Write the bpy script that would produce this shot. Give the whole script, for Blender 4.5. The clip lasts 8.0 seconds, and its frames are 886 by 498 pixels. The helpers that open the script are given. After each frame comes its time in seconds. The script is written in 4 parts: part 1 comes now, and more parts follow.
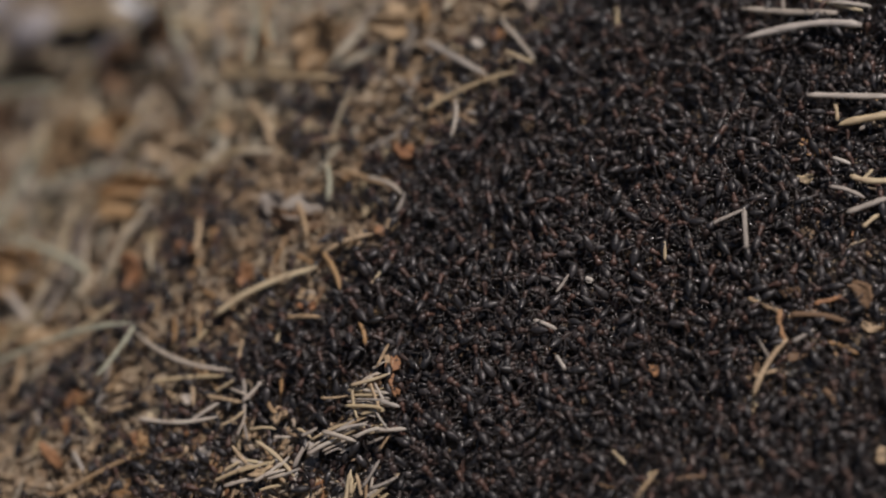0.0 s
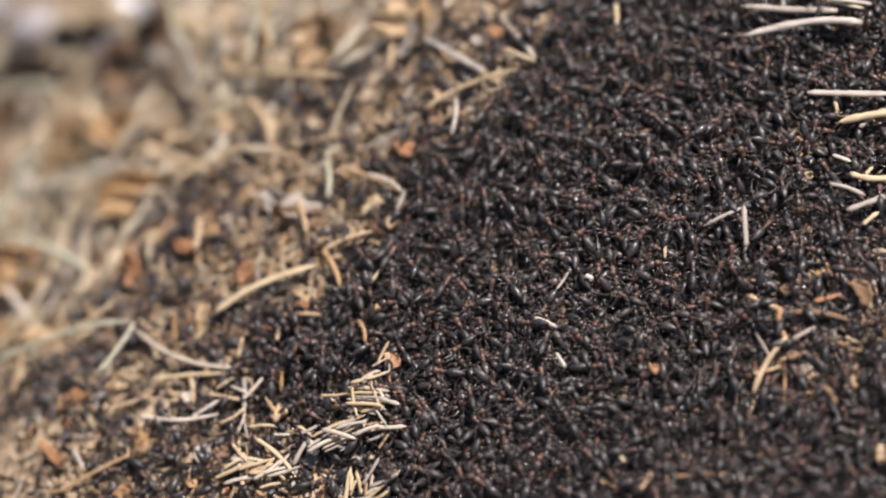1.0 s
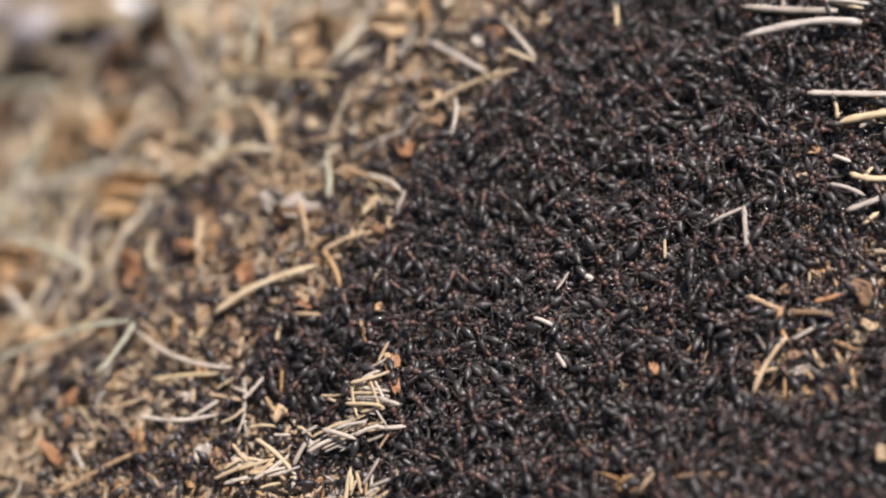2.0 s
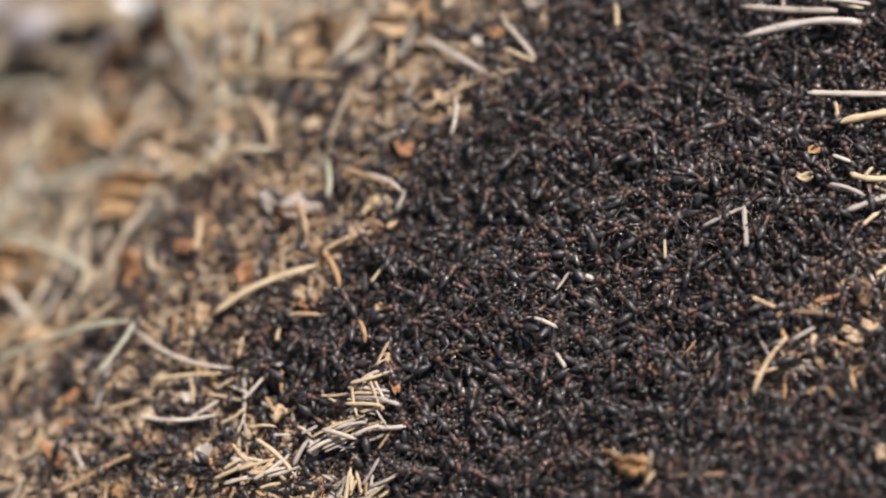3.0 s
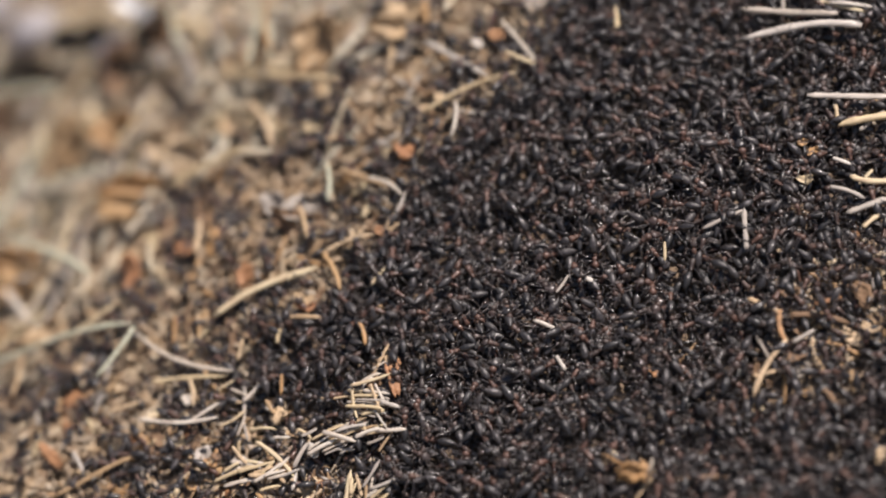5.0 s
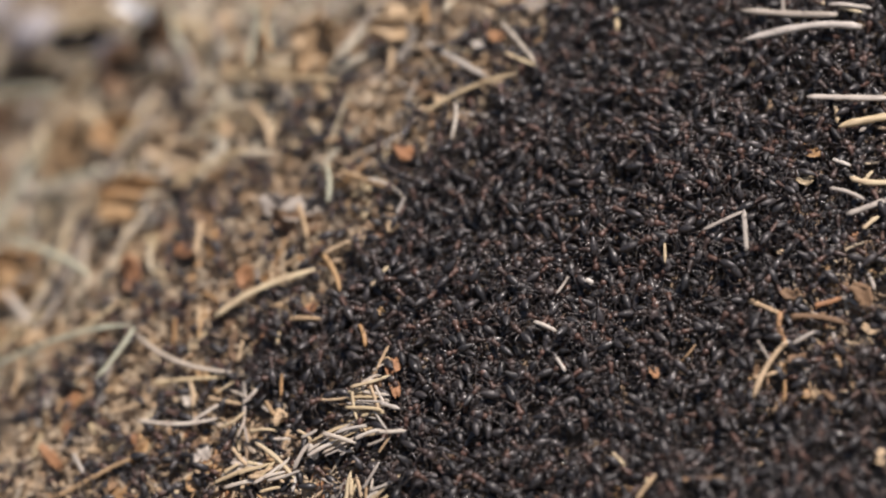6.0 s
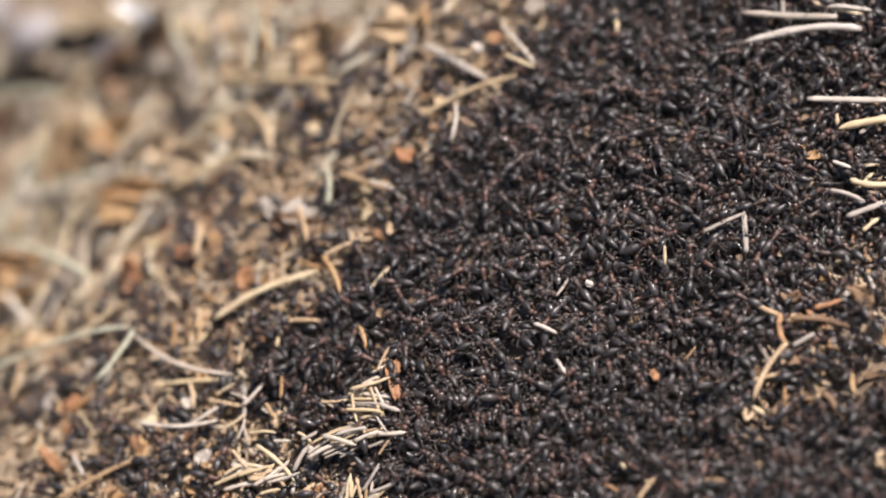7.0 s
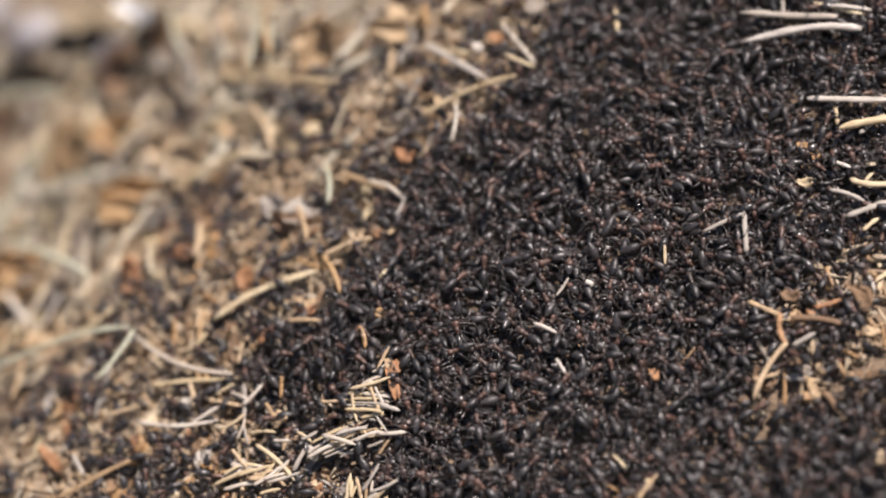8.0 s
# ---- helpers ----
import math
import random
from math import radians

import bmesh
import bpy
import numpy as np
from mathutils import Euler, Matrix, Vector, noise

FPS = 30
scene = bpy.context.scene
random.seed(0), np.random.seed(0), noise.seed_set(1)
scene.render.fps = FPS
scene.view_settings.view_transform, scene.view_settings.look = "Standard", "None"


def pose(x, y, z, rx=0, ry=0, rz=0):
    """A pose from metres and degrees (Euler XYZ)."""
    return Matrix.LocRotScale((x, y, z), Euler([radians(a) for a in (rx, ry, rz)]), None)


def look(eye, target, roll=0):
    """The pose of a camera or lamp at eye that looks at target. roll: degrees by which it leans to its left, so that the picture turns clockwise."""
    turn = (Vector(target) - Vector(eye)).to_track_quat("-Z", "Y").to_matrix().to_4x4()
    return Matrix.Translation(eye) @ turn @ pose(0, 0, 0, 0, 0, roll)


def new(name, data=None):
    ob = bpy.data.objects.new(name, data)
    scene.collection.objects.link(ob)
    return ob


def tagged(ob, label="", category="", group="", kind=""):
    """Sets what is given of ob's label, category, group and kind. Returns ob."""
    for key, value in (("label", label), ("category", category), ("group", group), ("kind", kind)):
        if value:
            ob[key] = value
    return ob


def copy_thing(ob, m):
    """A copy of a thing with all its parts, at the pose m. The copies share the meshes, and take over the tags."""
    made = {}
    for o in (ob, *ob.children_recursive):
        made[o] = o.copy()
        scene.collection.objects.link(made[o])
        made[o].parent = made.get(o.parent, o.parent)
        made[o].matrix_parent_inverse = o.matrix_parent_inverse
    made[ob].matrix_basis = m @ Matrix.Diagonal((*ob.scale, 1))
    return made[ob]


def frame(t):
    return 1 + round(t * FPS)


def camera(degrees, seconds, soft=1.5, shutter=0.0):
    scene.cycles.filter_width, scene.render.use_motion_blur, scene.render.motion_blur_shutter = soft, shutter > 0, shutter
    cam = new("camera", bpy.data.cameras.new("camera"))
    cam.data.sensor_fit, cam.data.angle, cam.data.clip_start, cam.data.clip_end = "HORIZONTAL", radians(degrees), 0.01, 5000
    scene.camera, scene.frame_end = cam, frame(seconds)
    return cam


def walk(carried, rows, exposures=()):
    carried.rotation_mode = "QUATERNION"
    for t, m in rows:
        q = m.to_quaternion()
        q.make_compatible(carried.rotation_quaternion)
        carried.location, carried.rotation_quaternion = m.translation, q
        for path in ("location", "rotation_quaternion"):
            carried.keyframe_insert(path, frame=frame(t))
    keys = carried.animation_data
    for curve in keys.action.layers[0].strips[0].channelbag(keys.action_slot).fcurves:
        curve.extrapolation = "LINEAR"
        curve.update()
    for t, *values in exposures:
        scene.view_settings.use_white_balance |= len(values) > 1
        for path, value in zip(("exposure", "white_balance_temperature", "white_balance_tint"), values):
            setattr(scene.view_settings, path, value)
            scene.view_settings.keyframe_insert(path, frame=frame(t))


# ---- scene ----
# The camera: a long lens on a stand beside the mound, nodding by a hair.
cam = camera(22.0, 8.0, soft=2.15)
cam.data.dof.use_dof = True
cam.data.dof.focus_distance = 0.5795
cam.data.dof.aperture_fstop = 2.8
EYE = (0.0, -0.5054, 0.5886)


def nod(degrees, turn=0.0):
    return pose(*EYE, 55.0 + degrees, 0, turn)


walk(cam, [(0.0, nod(0.0)), (0.5, nod(-0.056)), (1.0, nod(-0.060)), (1.5, nod(-0.058)), (3.0, nod(-0.055)), (3.5, nod(-0.035)),
           (4.0, nod(-0.005)), (4.5, nod(0.0)), (6.0, nod(0.045)), (6.5, nod(0.070)), (7.0, nod(0.095)), (7.5, nod(0.085)), (8.0, nod(0.088))],
     exposures=[(0, -0.90, 6850, 17.3), (0.1, -0.64, 6850, 17.3), (0.2, -0.22, 6850, 17.3), (0.3, 0.11, 6850, 17.3), (0.4, 0.31, 6850, 17.3), (0.5, 0.36, 6850, 17.3), (1.0, 0.38, 6850, 17.3), (1.5, 0.36, 6850, 17.3), (3.0, 0.28, 6850, 17.3), (4.5, 0.28, 6850, 17.3), (6.0, 0.06, 6850, 17.3), (6.5, 0.39, 6850, 17.3), (7.0, 0.52, 6850, 17.3), (7.5, 0.36, 6850, 17.3), (8.0, 0.39, 6850, 17.3)])

# ---- light: a hazy sun high overhead, a little beyond the mound, and the sky ----
SUN_DIRECTION = Vector((0.22, 0.02, 0.95)).normalized()
sun = new("sun", bpy.data.lights.new("sun", "SUN"))
sun.data.energy, sun.data.angle, sun.data.color = 4.9, radians(1.5), (1.0, 0.95, 0.89)
sun.matrix_world = look(SUN_DIRECTION * 30, (0, 0, 0))
world = bpy.data.worlds.new("world")
scene.world = world
world.use_nodes = True
sky = world.node_tree.nodes.new("ShaderNodeTexSky")
sky.sky_type, sky.sun_disc = "NISHITA", False
sky.sun_elevation = math.asin(SUN_DIRECTION.z)
sky.sun_rotation = math.atan2(SUN_DIRECTION.x, SUN_DIRECTION.y)
world.node_tree.nodes["Background"].inputs[1].default_value = 0.062
world.node_tree.links.new(sky.outputs[0], world.node_tree.nodes["Background"].inputs[0])


# ---- materials ----
def material(name, colors, rough=0.6, scale=600.0, bump=0.3, spec=0.5, pick="object", grain=0.35, coat=0.0, fibre=1.0):
    """colors: one picked at random per object or per loose piece, then mottled by a noise of that scale (per metre)."""
    mat = bpy.data.materials.new(name)
    mat.use_nodes = True
    nt = mat.node_tree
    bsdf = nt.nodes["Principled BSDF"]
    ramp = nt.nodes.new("ShaderNodeValToRGB")
    ramp.color_ramp.interpolation = "LINEAR"
    while len(ramp.color_ramp.elements) < len(colors):
        ramp.color_ramp.elements.new(0.5)
    for i, c in enumerate(colors):
        e = ramp.color_ramp.elements[i]
        e.position, e.color = i / max(1, len(colors) - 1), (*c, 1)
    coord = nt.nodes.new("ShaderNodeTexCoord")
    drawn = nt.nodes.new("ShaderNodeMapping")
    drawn.inputs["Scale"].default_value = (fibre, 1, 1)
    nt.links.new(coord.outputs["Object"], drawn.inputs["Vector"])
    fine = nt.nodes.new("ShaderNodeTexNoise")
    fine.inputs["Scale"].default_value, fine.inputs["Detail"].default_value = scale, 4.0
    nt.links.new(drawn.outputs[0], fine.inputs["Vector"])
    coarse = nt.nodes.new("ShaderNodeTexNoise")
    coarse.inputs["Scale"].default_value, coarse.inputs["Detail"].default_value = scale * 0.16, 3.0
    nt.links.new(drawn.outputs[0], coarse.inputs["Vector"])
    if pick == "object":
        source = nt.nodes.new("ShaderNodeObjectInfo").outputs["Random"]
    elif pick == "island":
        source = nt.nodes.new("ShaderNodeNewGeometry").outputs["Random Per Island"]
    else:
        source = coarse.outputs[0]
        stretch_range = nt.nodes.new("ShaderNodeMapRange")
        stretch_range.inputs["From Min"].default_value, stretch_range.inputs["From Max"].default_value = 0.3, 0.7
        nt.links.new(source, stretch_range.inputs["Value"])
        source = stretch_range.outputs[0]
    nt.links.new(source, ramp.inputs[0])
    mix = nt.nodes.new("ShaderNodeMix")
    mix.data_type, mix.blend_type = "RGBA", "OVERLAY"
    mix.inputs["Factor"].default_value = grain
    nt.links.new(ramp.outputs[0], mix.inputs["A"])
    nt.links.new(fine.outputs[0], mix.inputs["B"])
    nt.links.new(mix.outputs["Result"], bsdf.inputs["Base Color"])
    bsdf.inputs["Specular IOR Level"].default_value = spec
    bsdf.inputs["Coat Weight"].default_value, bsdf.inputs["Coat Roughness"].default_value = coat, 0.16
    gloss = nt.nodes.new("ShaderNodeMapRange")
    gloss.inputs["To Min"].default_value, gloss.inputs["To Max"].default_value = rough - 0.12, min(1.0, rough + 0.12)
    nt.links.new(coarse.outputs[0], gloss.inputs["Value"])
    nt.links.new(gloss.outputs[0], bsdf.inputs["Roughness"])
    relief = nt.nodes.new("ShaderNodeBump")
    relief.inputs["Strength"].default_value, relief.inputs["Distance"].default_value = bump, 0.3 / scale
    nt.links.new(fine.outputs[0], relief.inputs["Height"])
    nt.links.new(relief.outputs[0], bsdf.inputs["Normal"])
    nt.links.new(relief.outputs[0], bsdf.inputs["Coat Normal"])
    return mat


PALE = material("pale_dry_needle", [(0.44, 0.40, 0.34), (0.52, 0.48, 0.43), (0.40, 0.35, 0.29)], 0.5, 2200, 0.7, grain=0.8, fibre=0.10)
CREAM = material("cream_dry_needle", [(0.51, 0.45, 0.37), (0.59, 0.53, 0.45), (0.46, 0.39, 0.31)], 0.5, 2200, 0.7, grain=0.8, fibre=0.10)
STRAW = material("straw_needle", [(0.50, 0.39, 0.23), (0.60, 0.49, 0.32), (0.42, 0.32, 0.19)], 0.55, 2200, 0.7, grain=0.8, fibre=0.10)
TAN = material("tan_scale", [(0.44, 0.31, 0.18), (0.52, 0.39, 0.25), (0.36, 0.24, 0.13)], 0.65, 900, 0.6, grain=0.7)
OCHRE = material("ochre_needle", [(0.40, 0.24, 0.11), (0.34, 0.19, 0.08), (0.46, 0.30, 0.15)], 0.55, 2200, 0.7, grain=0.8, fibre=0.10)
RUST = material("rust_scale", [(0.34, 0.17, 0.08), (0.28, 0.13, 0.06), (0.42, 0.24, 0.12)], 0.65, 900, 0.6, grain=0.7)
GREY = material("grey_weathered_needle", [(0.34, 0.30, 0.26), (0.42, 0.38, 0.33), (0.28, 0.24, 0.20)], 0.6, 2200, 0.7, grain=0.8, fibre=0.10)
SAGE = material("faded_green_stem", [(0.42, 0.43, 0.32), (0.47, 0.46, 0.34), (0.38, 0.41, 0.32)], 0.55, 2200, 0.7, grain=0.8, fibre=0.10)
BARK = material("brown_bark", [(0.20, 0.12, 0.07), (0.26, 0.16, 0.09), (0.15, 0.09, 0.05)], 0.75, 900, 0.8)
STONE = material("grey_stone", [(0.33, 0.31, 0.32), (0.28, 0.27, 0.28), (0.37, 0.35, 0.35)], 0.75, 300, 0.6, grain=0.6)
CHALK = material("white_stone", [(0.80, 0.80, 0.78), (0.75, 0.75, 0.74)], 0.5, 300, 0.3)
LITTER = material("dry_litter", [(0.24, 0.17, 0.11), (0.31, 0.21, 0.13), (0.38, 0.28, 0.18), (0.47, 0.37, 0.25), (0.39, 0.26, 0.14), (0.31, 0.20, 0.11),
                                 (0.42, 0.35, 0.27), (0.52, 0.42, 0.29), (0.37, 0.30, 0.22), (0.46, 0.34, 0.22), (0.23, 0.165, 0.11)], 0.65, 800, 0.6, pick="island", grain=0.6)
GRASS = material("dead_grass", [(0.54, 0.46, 0.33), (0.62, 0.55, 0.42), (0.46, 0.44, 0.35), (0.56, 0.46, 0.31), (0.64, 0.58, 0.48)], 0.6, 600, 0.4, pick="island")
# near-black: the shade of deep gaps in the litter, put into a leaf's colour
GAP_SHADE = material("gap_shade_black", [(0.020, 0.016, 0.010), (0.035, 0.026, 0.016)], 0.7, 500, 0.8)
SOIL = material("mound_soil", [(0.12, 0.085, 0.056), (0.20, 0.142, 0.094), (0.31, 0.225, 0.15)], 0.85, 420, 1.0, pick="noise", grain=0.7)
FLOOR = material("forest_floor", [(0.10, 0.07, 0.04), (0.17, 0.12, 0.07), (0.24, 0.18, 0.11)], 0.85, 160, 1.0, pick="noise", grain=0.7)
GASTER = material("black_gaster", [(0.013, 0.0125, 0.013), (0.024, 0.022, 0.023), (0.040, 0.035, 0.035)], 0.46, 3600, 1.0, spec=0.5, coat=0.38, grain=0.8)
THORAX = material("red_brown_thorax", [(0.034, 0.025, 0.022), (0.055, 0.034, 0.028), (0.085, 0.045, 0.032), (0.105, 0.054, 0.040), (0.090, 0.048, 0.036), (0.036, 0.026, 0.023)], 0.5, 3200, 0.8, coat=0.3, grain=0.6)
HEAD = material("dark_brown_head", [(0.026, 0.024, 0.025), (0.038, 0.033, 0.033), (0.062, 0.040, 0.034), (0.050, 0.046, 0.046)], 0.42, 3200, 0.6, coat=0.3)
LIMB = material("dark_brown_limb", [(0.025, 0.022, 0.023), (0.042, 0.036, 0.035), (0.070, 0.056, 0.050)], 0.36, 2600, 0.2, spec=0.8, coat=0.5)

# the mound: a steep dome with a ridge on its flank, beyond which it falls off to the forest floor
MOUND = (0.283, 0.543)
RISE, REACH, BASE = 0.555, 1.25, -0.033
FALL, CREST = 0.52, 0.036


def over_crest(x, y):
    """How far a plan place lies beyond the ridge."""
    return -0.533 * x + 0.846 * y - CREST


def height(x, y):
    """The height of the mound's surface (or of the ground beyond it)."""
    r = np.minimum(np.hypot(x - MOUND[0], y - MOUND[1]) / REACH, 1.0)
    z = RISE * (1 + np.cos(np.pi * r)) / 2 + BASE
    u = over_crest(x, y)
    over = 0.5 * (u + np.sqrt(u * u + 0.0006))
    z = np.maximum(z - FALL * 0.25 * np.tanh(over / 0.25), BASE)
    z = z + 0.0022 * np.sin(23 * x + 1.3) * np.cos(19 * y + 0.4)
    z = z + 0.0016 * np.sin(61 * x + 2 * np.sin(17 * y)) * np.sin(53 * y + 0.7)
    return z + 0.0008 * np.sin(190 * x + 3 * np.sin(41 * y)) * np.sin(170 * y + 2 * np.sin(57 * x))


def slope(x, y):
    """The mound's upward normal."""
    e = 0.004
    n = Vector(((height(x - e, y) - height(x + e, y)), (height(x, y - e) - height(x, y + e)), 2 * e))
    return n.normalized()


# ---- mesh helpers ----
def finish(name, bm, *mats, smooth=True):
    me = bpy.data.meshes.new(name)
    bmesh.ops.recalc_face_normals(bm, faces=bm.faces)
    for f in bm.faces:
        f.smooth = smooth
    bm.to_mesh(me)
    bm.free()
    for m in mats:
        me.materials.append(m)
    return me


def part(name, mesh, parent, m=Matrix(), label=""):
    ob = new(name, mesh)
    ob.parent = parent
    ob.matrix_basis = m
    return tagged(ob, label)


def skin(bm, rings, mat=0):
    """Faces between rings of vertices, closed at both ends."""
    n = len(rings[0])
    for a, b in zip(rings, rings[1:]):
        for i in range(n):
            bm.faces.new((a[i], a[(i + 1) % n], b[(i + 1) % n], b[i])).material_index = mat
    bm.faces.new(rings[0][::-1]).material_index = mat
    bm.faces.new(rings[-1]).material_index = mat


def loft(bm, rows, sides, mat=0):
    """A body along x: rows of (x, z, half width, half height)."""
    rings = []
    for x, z, w, h in rows:
        rings.append([bm.verts.new((x, w * math.cos(a), z + h * math.sin(a))) for a in (2 * math.pi * i / sides for i in range(sides))])
    skin(bm, rings, mat)


def tube(bm, points, radii, sides, mat=0, flat=1.0):
    """A tapered limb along points."""
    rings = []
    for i, p in enumerate(points):
        p = Vector(p)
        d = (Vector(points[min(i + 1, len(points) - 1)]) - Vector(points[max(i - 1, 0)])).normalized()
        u = d.cross(Vector((0, 0, 1)))
        u = u.normalized() if u.length > 0.05 else Vector((0, 1, 0))
        v = u.cross(d)
        rings.append([bm.verts.new(p + (u * math.cos(a) + v * math.sin(a) * flat) * radii[i]) for a in (2 * math.pi * k / sides for k in range(sides))])
    skin(bm, rings, mat)


def batch_mesh(name, verts, faces, mat):
    me = bpy.data.meshes.new(name)
    me.from_pydata(verts.tolist(), [], faces)
    me.polygons.foreach_set("use_smooth", np.ones(len(me.polygons), dtype=bool))
    me.materials.append(mat)
    me.update()
    return me


# ---- the ground and the mound ----
def sheet(name, xs, ys, zf, mat):
    gx, gy = np.meshgrid(xs, ys)
    verts = np.stack([gx, gy, zf(gx, gy)], -1).reshape(-1, 3)
    n, m = len(xs), len(ys)
    faces = [(j * n + i, j * n + i + 1, j * n + n + i + 1, j * n + n + i) for j in range(m - 1) for i in range(n - 1)]
    return new(name, batch_mesh(name, verts, faces, mat))


def spread(low, high, step, far, count):
    """Even steps from low to high, then ever longer ones out to far on both sides."""
    out = np.geomspace(step, far, count)
    return np.concatenate([(low - out)[::-1], np.arange(low, high, step), high + out])


def ground_height(x, y):
    r = np.hypot(x - MOUND[0], y - MOUND[1])
    waves = 0.02 * np.sin(1.7 * x + 0.4) * np.cos(1.3 * y) + 0.012 * np.sin(5.1 * x + 2 * np.sin(2 * y))
    return BASE - 0.012 + waves * np.clip((r - 1.5) / 2, 0, 1) - 0.10 * np.clip((1.25 - r) / 0.5, 0, 1)


ground = sheet("ground", spread(-1.2, 2.6, 0.04, 260, 40), spread(-1.6, 2.2, 0.04, 260, 40), ground_height, FLOOR)
tagged(ground, "brown forest floor of soil and old needles", "ground", kind="structure")


def mound_height(x, y):
    r = np.hypot(x - MOUND[0], y - MOUND[1])
    return height(x, y) - 0.03 * np.clip((r - 1.20) / 0.10, 0, 1)


xs = np.unique(np.concatenate([np.linspace(MOUND[0] - 1.3, -0.24, 30), np.arange(-0.24, 0.17, 0.0035), np.linspace(0.17, MOUND[0] + 1.3, 70)]))
ys = np.unique(np.concatenate([np.linspace(MOUND[1] - 1.3, -0.16, 35), np.arange(-0.16, 0.42, 0.0035), np.linspace(0.42, MOUND[1] + 1.3, 50)]))
mound = sheet("ant_mound", xs, ys, mound_height, SOIL)
tagged(mound, "broad brown ant mound of soil and dry needles", "anthill", kind="structure")

# ---- where the ants crowd, in plan ----
CROWD_EDGE = ((0.035, 0.0423), (0.0237, 0.0267), (0.0059, 0.0113), (-0.0083, 0.0035), (-0.0127, -0.0065), (-0.0244, -0.0188), (-0.043, -0.0223), (-0.052, -0.0266), (-0.0444, -0.0446), (-0.026, -0.0659), (-0.0201, -0.0775), (0.0205, -0.1252), (0.1299, -0.1204), (0.1426, -0.008), (0.1244, 0.036), (0.0549, 0.0621))
BARE = ((0.1021, -0.0495, 0.0134, 0.0173, 0.85), (0.0892, -0.054, 0.0091, 0.0132, 0.85), (0.0793, -0.0611, 0.0061, 0.0076, 0.85), (0.1131, -0.0101, 0.0087, 0.0158, 0.6), (-0.0269, -0.0507, 0.0079, 0.01, 0.35), (-0.021, -0.0683, 0.0092, 0.0085, 0.4), (-0.0446, -0.0548, 0.0125, 0.0155, 0.25), (-0.0189, -0.0452, 0.006, 0.0079, 0.4))


# small throngs of ants out on the litter: plan place and reach
CLUSTERS = ((-0.033, 0.0375, 0.01), (-0.0692, 0.0178, 0.012), (-0.1029, -0.0168, 0.011), (-0.0833, 0.0003, 0.008), (-0.0409, -0.0265, 0.013), (-0.0716, -0.0499, 0.013))


# the flank that is strewn with fresh litter
FLANK = ((-0.20, 0.265), (-0.09, 0.165), (0.0, 0.082), (0.065, 0.057), (0.141, 0.037), (0.134, -0.036), (0.127, -0.103), (0.0, -0.085), (-0.146, -0.048), (-0.168, 0.075))


def within(edge, x, y):
    inside = False
    for (xa, ya), (xb, yb) in zip(edge, edge[1:] + edge[:1]):
        if (ya > y) != (yb > y) and x < (xb - xa) * (y - ya) / (yb - ya) + xa:
            inside = not inside
    return inside


def edge_distance(x, y):
    best = 1.0
    p = Vector((x, y))
    for a, b in zip(CROWD_EDGE, CROWD_EDGE[1:] + CROWD_EDGE[:1]):
        a, b = Vector(a), Vector(b)
        t = max(0.0, min(1.0, (p - a).dot(b - a) / (b - a).length_squared))
        best = min(best, (a + (b - a) * t - p).length)
    return best


def crowding(x, y):
    """1 where ants are packed, less in the litter patches and beyond the edge."""
    ragged = 0.006 * noise.noise((x * 90, y * 90, 3.0))
    d = edge_distance(x, y) * (1 if within(CROWD_EDGE, x, y) else -1) + ragged
    patchy = max(0.35, 1 + 1.3 * noise.noise((x * 42, y * 42, 5.0)))
    c = 1.0 if d > 0.002 else max(0.03, min(0.9, 0.50 * math.exp((d - 0.002) / 0.011) * patchy))
    for cx, cy, size in CLUSTERS:
        c = max(c, 0.62 * math.exp(-((x - cx) ** 2 + (y - cy) ** 2) / size ** 2))
    for cx, cy, rx, ry, least in BARE:
        q = math.hypot((x - cx) / rx, (y - cy) / ry)
        if q < 1:
            c = min(c, least + (0.85 - least) * q * q)
    return c


# ---- loose litter: needles, scales and crumbs past counting ----
rng = np.random.default_rng(7)


